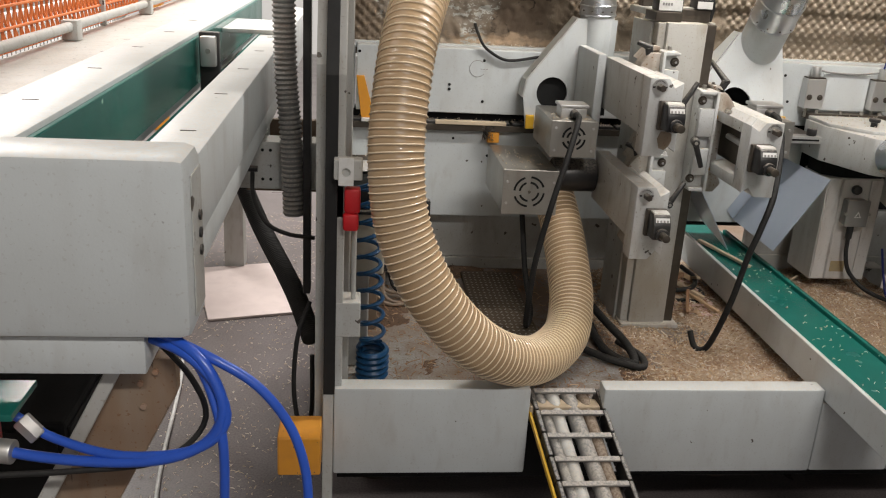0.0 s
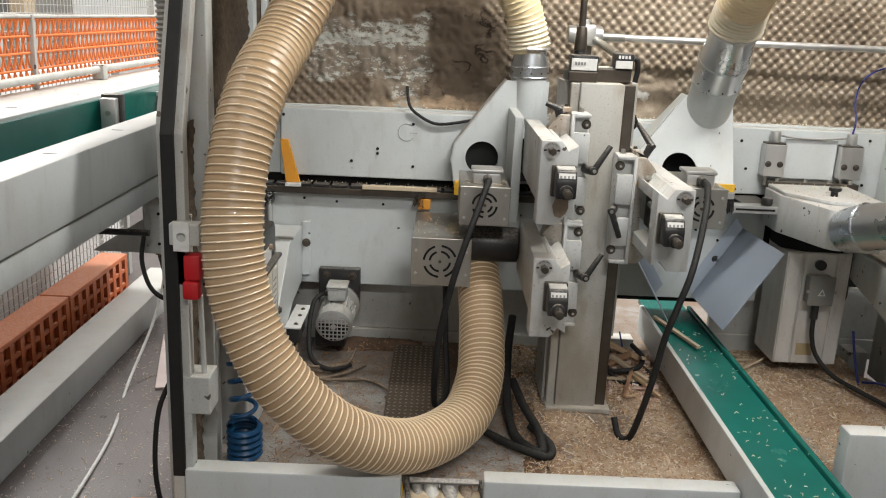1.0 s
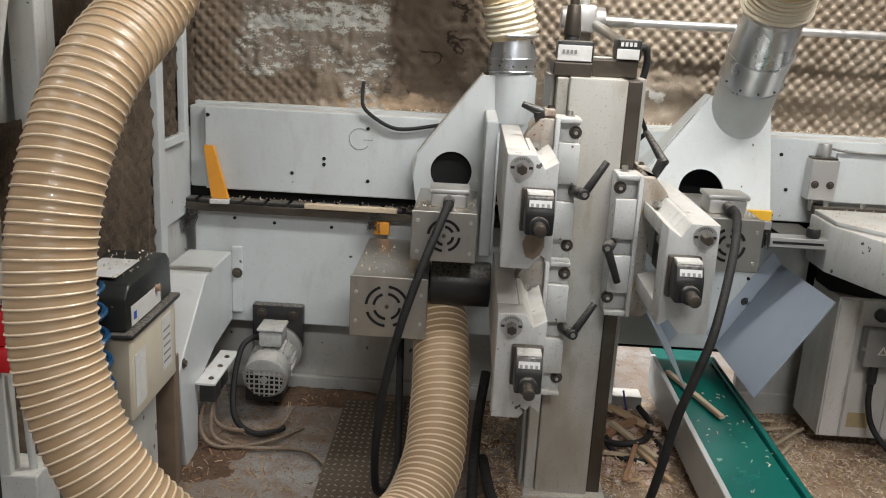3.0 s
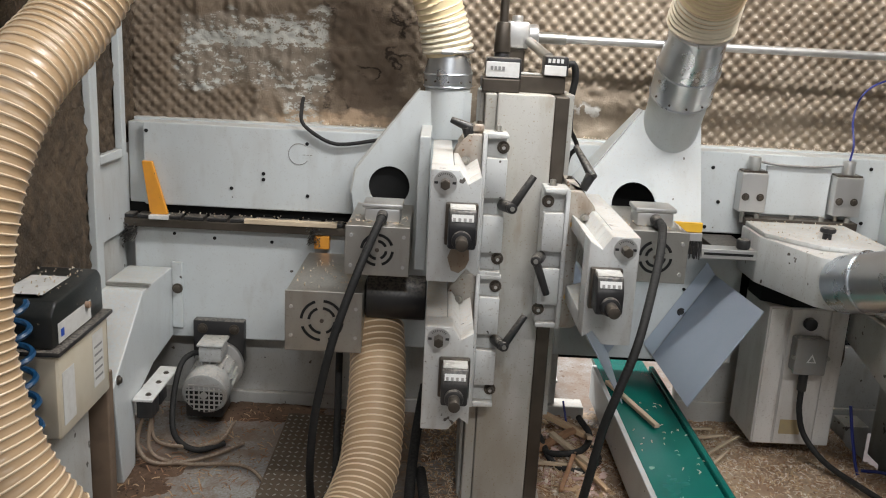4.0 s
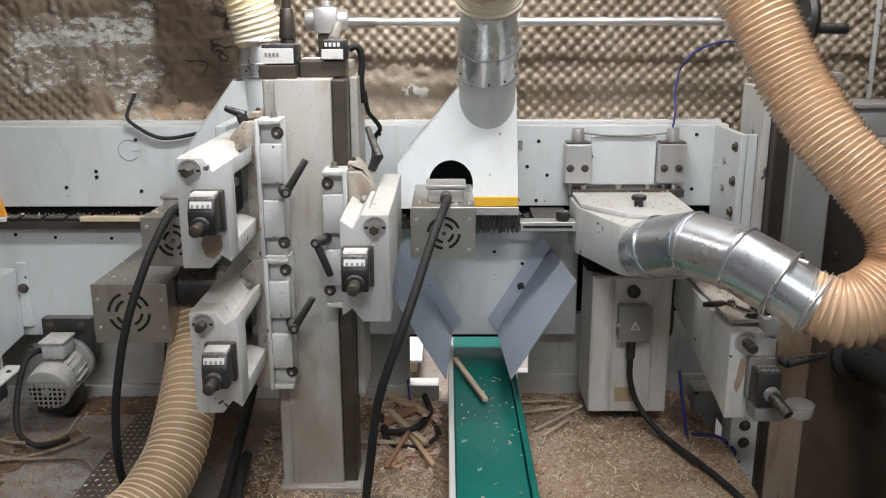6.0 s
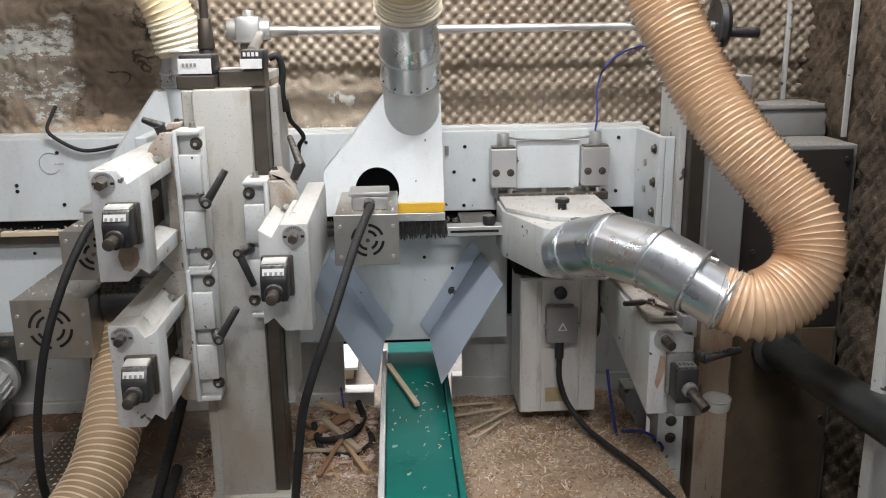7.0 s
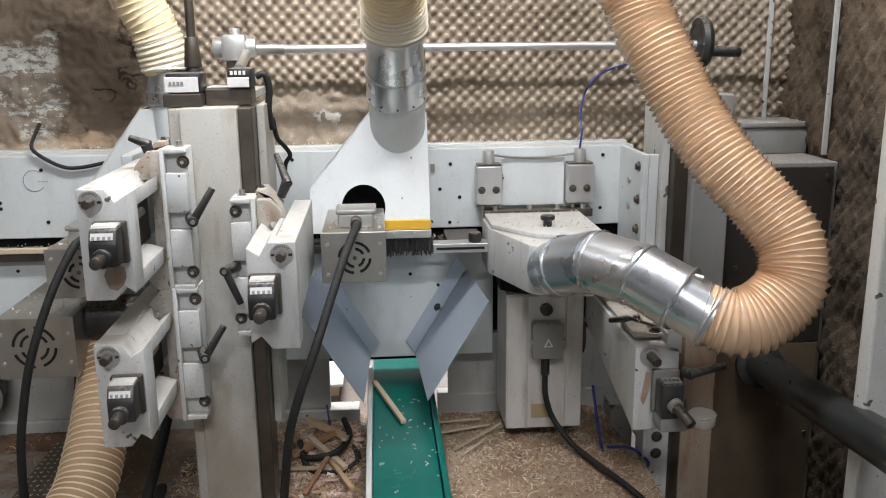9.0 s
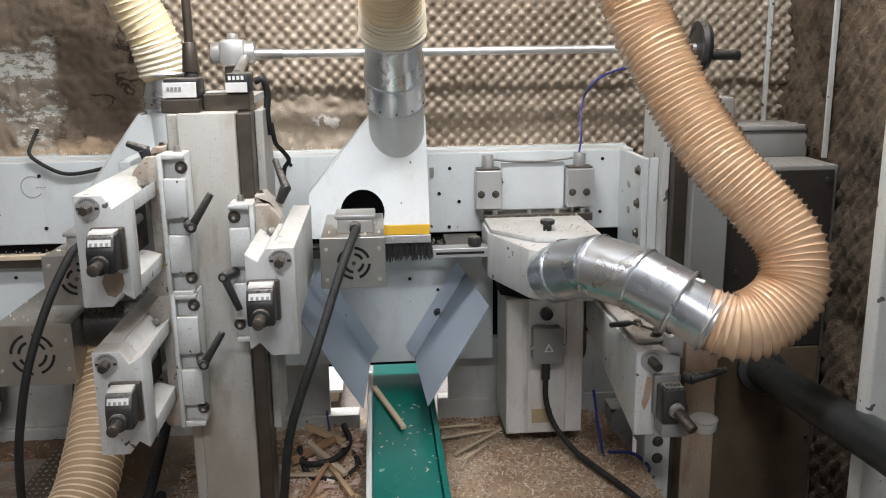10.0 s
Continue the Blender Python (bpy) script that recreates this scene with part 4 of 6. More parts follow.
# ---- right end of the fence: valve blocks, flange, second column ----
for x0, x1 in ((1.017, 1.062), (1.177, 1.224)):
    v = empty("guide_block", "small aluminium guide block with two screws and cylinder", "guide block", group="guide blocks on the panel")
    part("block", B(x0, x1, 1.888, 1.9155, 1.190, 1.257, bevel=0.0015), ALU, v)
    part("cap", B(x0 + 0.002, x1 - 0.002, 1.892, 1.9155, 1.2572, 1.2605, bevel=0.0008), DARKSTEEL, v)
    part("air_cylinder", C(((x0 + x1) / 2, 1.903, 1.2606), ((x0 + x1) / 2, 1.903, 1.283), 0.0105, 20, bevel=0.001), ALU, v, smooth=True)
    for dx in (0.009, 0.034):
        bolt(v, (x0 + dx, 1.888, 1.216), (0, -1, 0), 0.0042, 0.004, DARKSTEEL)
    part("guide_pin", C((x0 + 0.012, 1.9, 1.17), (x0 + 0.012, 1.9, 1.19), 0.004, 12), STEEL, v, smooth=True)
pb = empty("pressure_bar", "dark steel pressure bar under the guide blocks", "bar")
part("bar", B(1.03, 1.222, 1.884, 1.914, 1.166, 1.180, bevel=0.001), DARKSTEEL, pb)
for x in (1.05, 1.11, 1.16, 1.205):
    part("screw_head", C((x, 1.89, 1.180), (x, 1.89, 1.188), 0.005, 6), STEEL, pb)
ef = empty("end_flange", "bolted grey end flange of the fence panel", "flange")
part("flange_plate", B(1.276, 1.286, 1.78, 1.915, 1.075, 1.287, bevel=0.0015), WHITE, ef)
part("front_lip", B(1.2865, 1.302, 1.78, 1.79, 1.075, 1.287, bevel=0.0015), WHITE, ef)
for z in (1.10, 1.16, 1.21, 1.265):
    bolt(ef, (1.2755, 1.80, z), (-1, 0, 0), 0.0055, 0.006)
for y, z in ((1.85, 1.19), (1.85, 1.235)):
    part("washer", C((1.2758, y, z), (1.273, y, z), 0.006, 18), STEEL, ef)
c2 = empty("end_column", "grey second machine column with dark guide rail", "machine column")
part("post", B(1.303, 1.315, 1.765, 1.87, 0.762, 1.36, bevel=0.002), FRAME, c2)
part("guide_rail", B(1.3155, 1.339, 1.745, 1.83, GZ, 1.36, bevel=0.002), DARKSTEEL, c2)
part("cover_plate", B(1.3395, 1.400, 1.725, 1.83, 1.0, 1.385, bevel=0.003), GREYBOX, c2)
part("base_plate", B(1.3395, 1.394, 1.715, 1.83, GZ, 0.9995, bevel=0.002), RUSTPOST, c2, "rust-stained lower cover")
part("foot_plate", B(1.272, 1.3150, 1.70, 1.744, GZ, 0.93, bevel=0.002), FRAME, c2)
for z in (0.80, 0.83, 0.90):
    bolt(c2, (1.294, 1.70, z), (0, -1, 0), 0.006, 0.005)
# lower slide arm on the second column
part("apron", B(1.3155, 1.60, 1.835, 1.85, GZ, 0.90, bevel=0.001), FRAME, c2)
part("rear_apron", B(1.2715, 1.3150, 1.90, 1.95, GZ, 0.80, bevel=0.001), FRAME, c2)
sa = empty("adjusting_carriage", "large grey slide arm with rusty counter and lever", "adjusting unit")
part("arm_body", P([(1.512, 0.934), (1.512, 1.058), (1.80, 1.062), (1.80, 1.0)], "x", 1.193, 1.256, bevel=0.003), CAST, sa, smooth=True)
part("top_slide", B(1.1975, 1.2515, 1.535, 1.78, 1.0625, 1.069, bevel=0.002), CASTDIRTY, sa, smooth=True)
part("adjusting_stud", C((1.214, 1.5115, 1.046), (1.217, 1.488, 1.043), 0.0070, 6, bevel=0.001), DARKSTEEL, sa)
part("scale_disc", C((1.214, 1.5118, 1.046), (1.214, 1.5095, 1.046), 0.0150, 32), ALU, sa)
for k in range(-4, 5):
    part("scale_mark", turned(B(-0.0004, 0.0004, 1.5088, 1.5094, 0.010, 0.0125, bevel=0), Matrix.Translation((1.214, 0, 1.046)) @ Matrix.Rotation(radians(k * 13), 4, "Y")), BLACK, sa)
part("rust_patch", P([(1.203, 0.982), (1.207, 0.972), (1.212, 0.985), (1.216, 1.0), (1.216, 1.02), (1.209, 1.022), (1.206, 1.0)], "y", 1.5112, 1.5118), RUST, sa, "rust smear beside the counter")
part("counter_base", B(1.2165, 1.2535, 1.500, 1.5118, 0.968, 1.027, bevel=0.002), GREYBOX, sa, smooth=True)
cn = part("position_counter", B(1.219, 1.2505, 1.470, 1.4998, 0.968, 1.019, bevel=0.004), BLACK, sa, smooth=True)
part("counter_window", B(1.222, 1.247, 1.473, 1.49, 1.0193, 1.0215, bevel=0.0005), GREYBOX, cn)
for k in range(4):
    part("digit_wheel", B(1.2245 + k * 0.0055, 1.2275 + k * 0.0055, 1.476, 1.482, 1.0216, 1.0222, bevel=0), BLACK, cn)
part("counter_boss", C((1.236, 1.470, 0.991), (1.2375, 1.463, 0.989), 0.0105, 20, bevel=0.001), GREYBOX, cn, smooth=True)
part("counter_shaft", C((1.2375, 1.464, 0.989), (1.249, 1.436, 0.975), 0.0075, 18, bevel=0.001), DARKSTEEL, cn, smooth=True)
part("counter_foot", B(1.221, 1.259, 1.475, 1.511, 0.947, 0.9675, bevel=0.002), GREYBOX, cn, smooth=True)
kd = part("dust_cap", C((1.2755, 1.470, 0.962), (1.2755, 1.468, 0.976), 0.0180, 28, bevel=0.0015), CAP, cn, "round clear dusty cap", smooth=True)
part("cap_rim", ring(bmesh.new(), (1.2755, 1.468, 0.976), (0, 0, 1), 0.0175, 0.0014), CAP, kd, smooth=True)
cl = part("clamp_lever", C((1.2545, 1.49, 1.030), (1.262, 1.476, 1.030), 0.0085, 16, bevel=0.002), BLACK, sa, smooth=True)
part("lever_arm", C((1.259, 1.478, 1.030), (1.304, 1.470, 1.044), 0.0068, 14, r2=0.0048, bevel=0.001), BLACK, cl, smooth=True)
part("top_lever", C((1.208, 1.60, 1.070), (1.170, 1.56, 1.082), 0.0052, 12, r2=0.0038, bevel=0.001), BLACK, sa, smooth=True)
part("linkage_rod", C((1.208, 1.598, 1.073), (1.243, 1.535, 1.074), 0.0022, 8), DARKSTEEL, sa, smooth=True)
part("gib_block", P([(1.238, 1.052), (1.2585, 1.046), (1.2585, 1.075), (1.246, 1.080), (1.238, 1.0755)], "y", 1.512, 1.545, bevel=0.0015), CAST, sa, smooth=True)
for x, y, z in ((1.230, 1.545, 1.069), (1.245, 1.575, 1.069), (1.220, 1.60, 1.069), (1.2485, 1.5285, 1.080)):
    bolt(sa, (x, y, z), (0, 0, 1), 0.0055, 0.006)
part("support", B(1.2565, 1.3025, 1.68, 1.779, 0.945, 1.05, bevel=0.002), FRAME, sa)

# ---- white suction box with galvanised elbow ----
hb = empty("cutter_hood", "white chipped cutter hood with black knob on top", "cutter hood")
plan_pts = [(1.026, 1.885), (1.026, 1.80), (1.072, 1.675), (1.086, 1.662), (1.165, 1.645), (1.20, 1.70), (1.20, 1.885)]
part("hood_box", P(plan_pts, "z", 1.091, 1.168, bevel=0.003), CAST, hb, smooth=True)
part("lid", P([(1.03, 1.883), (1.03, 1.79), (1.09, 1.715), (1.172, 1.70), (1.198, 1.73), (1.198, 1.883)], "z", 1.1683, 1.176, bevel=0.0015), CAST, hb, smooth=True)
part("knob", C((1.118, 1.765, 1.1763), (1.118, 1.765, 1.186), 0.007, 14), BLACK, hb, smooth=True)
part("knob_head", C((1.118, 1.765, 1.1863), (1.118, 1.765, 1.195), 0.012, 12, bevel=0.003), BLACK, hb, smooth=True)
# Added near-black block: shade of the gap under the hood, no real base.
part("gap_shade_block", P([(1.05, 1.88), (1.05, 1.82), (1.09, 1.79), (1.18, 1.79), (1.18, 1.88)], "z", 1.055, 1.0905), VOID, hb)
el = empty("duct_elbow", "shiny galvanised segmented duct elbow", "duct elbow")
EL = [(1.110, 1.655, 1.134), (1.115, 1.610, 1.151), (1.143, 1.543, 1.173), (1.186, 1.490, 1.167), (1.228, 1.452, 1.146), (1.262, 1.428, 1.126)]
for k in range(5):
    a, b = Vector(EL[k]), Vector(EL[k + 1])
    d = (b - a).normalized()
    r = 0.0430 if k < 4 else 0.0390
    part("elbow_segment", C(a - d * 0.006, b + d * 0.006, r, 40), GALV, el, smooth=True)
    if k:
        part("bead", ring(bmesh.new(), a, d, r + 0.0008, 0.0016), GALV, el, smooth=True)
part("bead", ring(bmesh.new(), EL[4], (Vector(EL[5]) - Vector(EL[4])).normalized(), 0.0440, 0.0028), GALV, el, smooth=True)
cl = part("hose_clamp", ring(bmesh.new(), EL[5], (Vector(EL[5]) - Vector(EL[4])).normalized(), 0.0405, 0.0026), ALU, el, smooth=True)
part("clamp_screw", C((1.235, 1.44, 1.18), (1.25, 1.43, 1.176), 0.005, 12), STEEL, cl, smooth=True)

# ---- aluminium motor below the hood ----
DULLALU = material("dull_cast_aluminium", (0.72, 0.705, 0.68), 0.45, 0.15, second=(0.50, 0.47, 0.43), scale=25, amount=0.6, bump=0.05, streak=(1, 1, 0.12), dust=0.4, grime=0.35)
am = empty("router_motor", "ribbed aluminium motor housing with junction box", "motor")
bm = B(1.056, 1.188, 1.79, 1.90, 0.812, 1.0545, bevel=0.002)
part("housing", bm, DULLALU, am)
for x0, x1 in ((1.058, 1.085), (1.0895, 1.0905), (1.158, 1.186)):
    part("rib", B(x0, x1, 1.7865, 1.7898, 0.814, 1.052, bevel=0.001), DULLALU, am)
part("centre_rib", B(1.0925, 1.1555, 1.7875, 1.7898, 0.814, 1.052, bevel=0.0008), DULLALU, am)
jb = part("junction_box", B(1.097, 1.146, 1.763, 1.787, 0.952, 1.010, bevel=0.004), GREYBOX, am, smooth=True)
part("junction_lid", B(1.095, 1.148, 1.757, 1.7628, 0.950, 1.012, bevel=0.003), GREYBOX, jb, smooth=True)
part("warning_sign", P([(1.114, 0.972), (1.130, 0.972), (1.122, 0.987)], "y", 1.7565, 1.7568), LABEL, jb)
part("sign_centre", P([(1.1175, 0.974), (1.1265, 0.974), (1.122, 0.9825)], "y", 1.7560, 1.7563), GREYBOX, jb)
for x in (1.094, 1.149):
    part("ear_screw", C((x, 1.762, 0.980), (x, 1.757, 0.980), 0.0035, 10), STEEL, jb, smooth=True)
part("stop_button", C((1.122, 1.787, 1.030), (1.122, 1.775, 1.030), 0.0105, 20, bevel=0.002), BLACK, am, smooth=True)
part("cable_gland", C((1.120, 1.772, 0.950), (1.120, 1.772, 0.918), 0.0075, 16, bevel=0.001), BLACK, am, smooth=True)
part("rating_label", B(1.10, 1.135, 1.7868, 1.7873, 0.832, 0.858, bevel=0), FADED, am, "faded yellow rating label")
part("round_boss", C((1.1885, 1.84, 0.97), (1.196, 1.84, 0.97), 0.04, 28), DARKSTEEL, am, smooth=True)
part("bracket", B(1.1, 1.14, 1.9005, 1.96, 0.90, 1.0, bevel=0.002), FRAME, am)
part("motor_cable", S([(1.120, 1.772, 0.920), (1.121, 1.768, 0.88), (1.134, 1.762, 0.84), (1.158, 1.725, 0.812), (1.184, 1.655, 0.809), (1.214, 1.585, 0.806), (1.243, 1.51, 0.797), (1.258, 1.43, 0.79)], 0.0048, 0.008, 12), RUBBER, am, smooth=True)

# ---- cabinet, grey box, pipe and post at the right ----
cb = empty("control_cabinet", "dark grey metal cabinet with light edges", "cabinet")
part("cabinet_body", B(1.4005, 1.592, 1.757, 1.975, GZ, 1.272, bevel=0.002), GREYBOX, cb)
part("front_panel", B(1.405, 1.584, 1.752, 1.7565, 0.967, 1.266, bevel=0.0015), CABINET, cb, "matt anthracite front panel")
part("lower_panel", B(1.395, 1.584, 1.7518, 1.7565, GZ + 0.02, 0.9655, bevel=0.0015), DIRTPANEL, cb, "brown dust-caked lower panel")
for x, z in ((1.573, 1.25), (1.573, 0.80), (1.43, 1.1)):
    part("panel_screw", C((x, 1.752, z), (x, 1.749, z), 0.004, 12), BLACK, cb)
gb = empty("plastic_box", "grey plastic junction box on top of the cabinet", "box")
part("box_body", B(1.478, 1.592, 1.865, 1.955, 1.2725, 1.318, bevel=0.003), GREYBOX, gb, smooth=True)
part("box_lid", B(1.472, 1.597, 1.86, 1.96, 1.3183, 1.327, bevel=0.003), GREYBOX, gb, smooth=True)
pp = empty("drain_pipe", "thick dark dusty plastic pipe out of the cabinet", "pipe")
part("pipe", C((1.481, 1.752, 0.93), (1.372, 1.10, 1.062), 0.026, 32), PIPE, pp, smooth=True)
part("pipe_flange", C((1.482, 1.7515, 0.93), (1.478, 1.73, 0.934), 0.04, 28, bevel=0.003), BLACK, pp, smooth=True)
for z0, y in ((0, 0),):
    part("pipe_stand", B(1.36, 1.385, 1.12, 1.15, GZ, 1.033, bevel=0.002), PIPE, pp)
# Only the post edge is in view; the width beyond is added to block light.
tagged(part("front_post", B(1.408, 1.64, 1.315, 1.34, GZ, ZT, bevel=0.003), FRAME), "light grey front post, widened by an unseen light-blocking panel", "post", kind="structure")
for x, y in ((1.555, 1.968), (1.582, 1.79)):
    tagged(part("corner_trim", B(x - 0.004, x + 0.004, y - 0.006, y, 1.273 if y > 1.9 else 1.28, ZT, bevel=0.001), FRAME), "thin white metal trim strip on the foam wall", "trim", kind="structure")
tagged(part("front_beam", B(0.962, 1.36, 1.255, 1.29, 0.65, 0.915, bevel=0.004), WHITE, smooth=True), "light grey folded steel front beam beside the chute", "beam", kind="structure")

# ---- left side: door post, foam, frame, latch ----
tagged(part("wall_left", P([(1.29, 0.65), (2.03, 0.65), (2.03, ZT), (1.61, ZT), (1.50, 1.90), (1.43, 1.70), (1.29, 1.325)], "x", -0.058, -0.041), FRAME), "grey sheet side wall of the enclosure", "wall", kind="structure")
foam_sheet("foam_lining", (-0.030, 1.292, 0.765), (0, 1, 0), (0, 0, 1), (1, 0, 0), 0.451, 0.56, 0.005, 0.03, 0.004, "caked brown foam on the left wall, darkened for shade", lump=0.007)
foam_sheet("foam_lining", (-0.030, 1.43, 1.325), (0, 1, 0), (0, 0, 1), (1, 0, 0), 0.313, ZT - 1.325, 0.005, 0.03, 0.004, "caked brown foam high on the left wall, darkened for shade", lump=0.007)
foam_sheet("foam_lining", (-0.034, 1.774, 1.247), (0, 1, 0), (0, 0, 1), (1, 0, 0), 0.20, ZT - 1.247, 0.004, 0.03, 0.005, "caked brown foam inside the steel frame, darkened for shade", lump=0.008)
LEAN = [(1.262, 0.80), (1.262, 1.315), (1.40, 1.70), (1.47, 1.90)]
dp = empty("door_post", "grey enclosure door post with black rubber seal", "door post")


def leaning(y0, y1):
    return [(y + y0, z) for y, z in LEAN] + [(y + y1, z) for y, z in reversed(LEAN)]


part("rubber_seal", P(leaning(-0.006, 0.0), "x", -0.043, -0.0245, bevel=0.001), RUBBER, dp)
part("post_edge", P(leaning(0.0005, 0.022), "x", -0.040, -0.0135, bevel=0.0015), FRAME, dp)
part("orange_bracket", B(-0.112, -0.0445, 1.195, 1.265, 0.688, 0.757, bevel=0.003), ORANGE, dp, "orange painted bracket block")
part("post_base", B(-0.044, -0.0265, 1.258, 1.284, GZ, 0.7995, bevel=0.002), FRAME, dp)
part("inner_post", B(-0.034, -0.004, 1.362, 1.385, 0.762, 1.95, bevel=0.002), FRAME, dp)
part("inner_post", B(-0.034, -0.008, 1.392, 1.412, 0.762, 1.95, bevel=0.002), FRAME, dp)
lt = empty("door_latch", "white latch plate with red plastic safety key", "latch")
part("latch_plate", holed([(-0.023, 1.158), (-0.001, 1.158), (-0.001, 1.199), (-0.023, 1.199)], (-0.012, 1.178, 0.0065), "y", 1.234, 1.238), LABEL, lt)
part("latch_body", B(-0.030, 0.012, 1.2385, 1.262, 1.165, 1.196, bevel=0.002), FRAME, lt)
part("safety_key", B(-0.014, 0.010, 1.245, 1.268, 1.112, 1.150, bevel=0.004), RED, lt, "red plastic safety key", smooth=True)
part("safety_key", B(-0.016, 0.008, 1.242, 1.262, 1.084, 1.1115, bevel=0.005), RED, lt, "red plastic safety key", smooth=True)
part("key_rod", C((0.002, 1.27, 1.084), (0.002, 1.28, 0.95), 0.004, 12), FRAME, lt, smooth=True)
part("key_base", B(-0.03, 0.014, 1.262, 1.31, 0.90, 0.96, bevel=0.002), FRAME, lt)
part("key_holder", B(-0.0265, -0.015, 1.2625, 1.30, 1.10, 1.196, bevel=0.001), FRAME, lt)
wf = empty("window_frame_panel", "white flat steel frame on the left foam wall", "frame")
part("frame_upright", B(-0.03, -0.018, 1.745, 1.773, 1.02, 1.95, bevel=0.0015), WHITE, wf)
part("frame_upright", B(-0.03, -0.018, 1.868, 1.888, 1.232, 1.95, bevel=0.0015), WHITE, wf)
part("frame_rail", B(-0.03, -0.018, 1.7735, 1.8675, 1.232, 1.246, bevel=0.0015), WHITE, wf)
part("lower_plate", B(-0.036, -0.031, 1.774, 1.93, 1.10, 1.231, bevel=0.001), WHITE, wf)
og = empty("orange_guide", "orange painted steel guide tongue on the panel", "guide")
part("tongue", P([(0.0, 1.221), (0.017, 1.221), (0.042, 1.13), (0.012, 1.13)], "y", 1.905, 1.914, bevel=0.001), ORANGE, og)
part("foot", B(0.012, 0.045, 1.895, 1.9145, 1.1225, 1.1296, bevel=0.001), LABEL, og)
part("small_stop", B(0.296, 0.322, 1.898, 1.9145, 1.084, 1.107, bevel=0.001), ORANGE, tagged(empty("orange_stop", "small orange stop block beside the brush", "stop block"), ""))
bt = tagged(part("wood_batten", B(0.176, 0.335, 1.893, 1.907, 1.1232, 1.1315, bevel=0.001), WOOD), "thin raw pine strip lying on the feed track", "wood strip")

# ---- side cover, tank, board, small motor ----
sc = empty("side_cover", "grey folded sheet cover with a bolted flange", "machine cover")
part("cover_body", P([(1.91, 1.035), (1.76, 1.037), (1.62, 0.93), (1.645, 0.7625), (1.70, 0.7625), (1.705, 0.87), (1.80, 0.90), (1.91, 0.91)], "x", -0.03, 0.046, bevel=0.002), WHITE, sc)
part("cover_flange", B(0.0465, 0.064, 1.906, 1.9155, 0.925, 1.045, bevel=0.001), WHITE, sc)
bolt(sc, (0.056, 1.906, 0.998), (0, -1, 0), 0.006, 0.006)
bolt(sc, (0.046, 1.64, 0.935), (1, 0, 0), 0.005, 0.005)
part("top_strap", B(-0.025, 0.05, 1.775, 1.785, 1.0375, 1.042, bevel=0.001), STEEL, sc)
part("valve_shelf", B(0.0465, 0.078, 1.69, 1.83, 0.878, 0.882, bevel=0.001), LABEL, sc)
for y in (1.71, 1.76, 1.80):
    bolt(sc, (0.066, y, 0.882), (0, 0, 1), 0.003, 0.003)
part("valve", B(0.049, 0.075, 1.70, 1.735, 0.845, 0.8778, bevel=0.003), BLACK, sc, smooth=True)
part("valve", B(0.049, 0.075, 1.74, 1.775, 0.85, 0.8778, bevel=0.003), BLACK, sc, smooth=True)
for k, pts in enumerate(([(0.055, 1.715, 0.846), (0.05, 1.70, 0.80), (0.08, 1.69, 0.775), (0.15, 1.72, 0.772), (0.20, 1.78, 0.771)], [(0.066, 1.72, 0.846), (0.07, 1.70, 0.79), (0.12, 1.70, 0.771), (0.22, 1.70, 0.771), (0.28, 1.62, 0.77)], [(0.06, 1.75, 0.851), (0.065, 1.73, 0.80), (0.10, 1.74, 0.78), (0.16, 1.76, 0.78), (0.18, 1.80, 0.80)])):
    part("air_line", S(pts, 0.0032, 0.006, 8), BROWNBOARD, sc, smooth=True)
tk = empty("grease_tank", "cream plastic tank with black lid and worn labels", "tank")
part("tank_body", P([(-0.028, 1.425), (0.052, 1.425), (0.055, 1.428), (0.055, 1.583), (0.052, 1.586), (-0.028, 1.586)], "z", 0.945, 1.056, bevel=0.004), CREAM, tk, smooth=True)
part("tank_rim", B(-0.028, 0.061, 1.418, 1.592, 1.0565, 1.063, bevel=0.002), BLACK, tk, smooth=True)
part("lid", P([(1.425, 1.0635), (1.428, 1.105), (1.44, 1.12), (1.57, 1.126), (1.583, 1.115), (1.586, 1.0635)], "x", -0.028, 0.051, bevel=0.004), PIPE, tk, smooth=True)
part("lid_label", B(-0.02, 0.03, 1.45, 1.53, 1.1245, 1.1252, bevel=0), LABEL, tk)
part("side_label", B(0.0512, 0.0518, 1.44, 1.54, 1.0665, 1.092, bevel=0), LABEL, tk)
part("label_bar", B(0.0519, 0.0522, 1.447, 1.456, 1.073, 1.083, bevel=0), BLUE, tk)
part("cap", C((0.0515, 1.525, 1.09), (0.057, 1.525, 1.09), 0.0045, 14), RUST, tk, smooth=True)
part("tank_label", B(0.0552, 0.0558, 1.435, 1.47, 0.96, 1.03, bevel=0), LABEL, tk, "torn white label")
part("tank_label", B(0.0552, 0.0558, 1.53, 1.565, 0.97, 1.045, bevel=0), LABEL, tk)
for k in range(5):
    part("label_bar", B(0.0559, 0.0562, 1.534, 1.56, 0.98 + k * 0.011, 0.983 + k * 0.011, bevel=0), GREYBOX, tk)
tagged(part("brown_board", B(-0.012, 0.05, 1.588, 1.61, 0.7625, 0.965, bevel=0.002), BROWNBOARD), "dirty brown board standing under the tank", "board")
tagged(part("tank_stand", B(-0.028, 0.03, 1.43, 1.57, 0.7625, 0.9447, bevel=0.003), FRAME), "grey metal stand under the cream tank", "stand")
MOTORGREY = material("grimy_motor_paint", (0.45, 0.465, 0.46), 0.45, second=(0.28, 0.27, 0.25), scale=50, amount=0.9, dust=0.5, chips=0.5, chip_colour=(0.16, 0.15, 0.14), grime=0.5)
sm = empty("small_motor", "small grey ribbed motor with round grille", "motor")
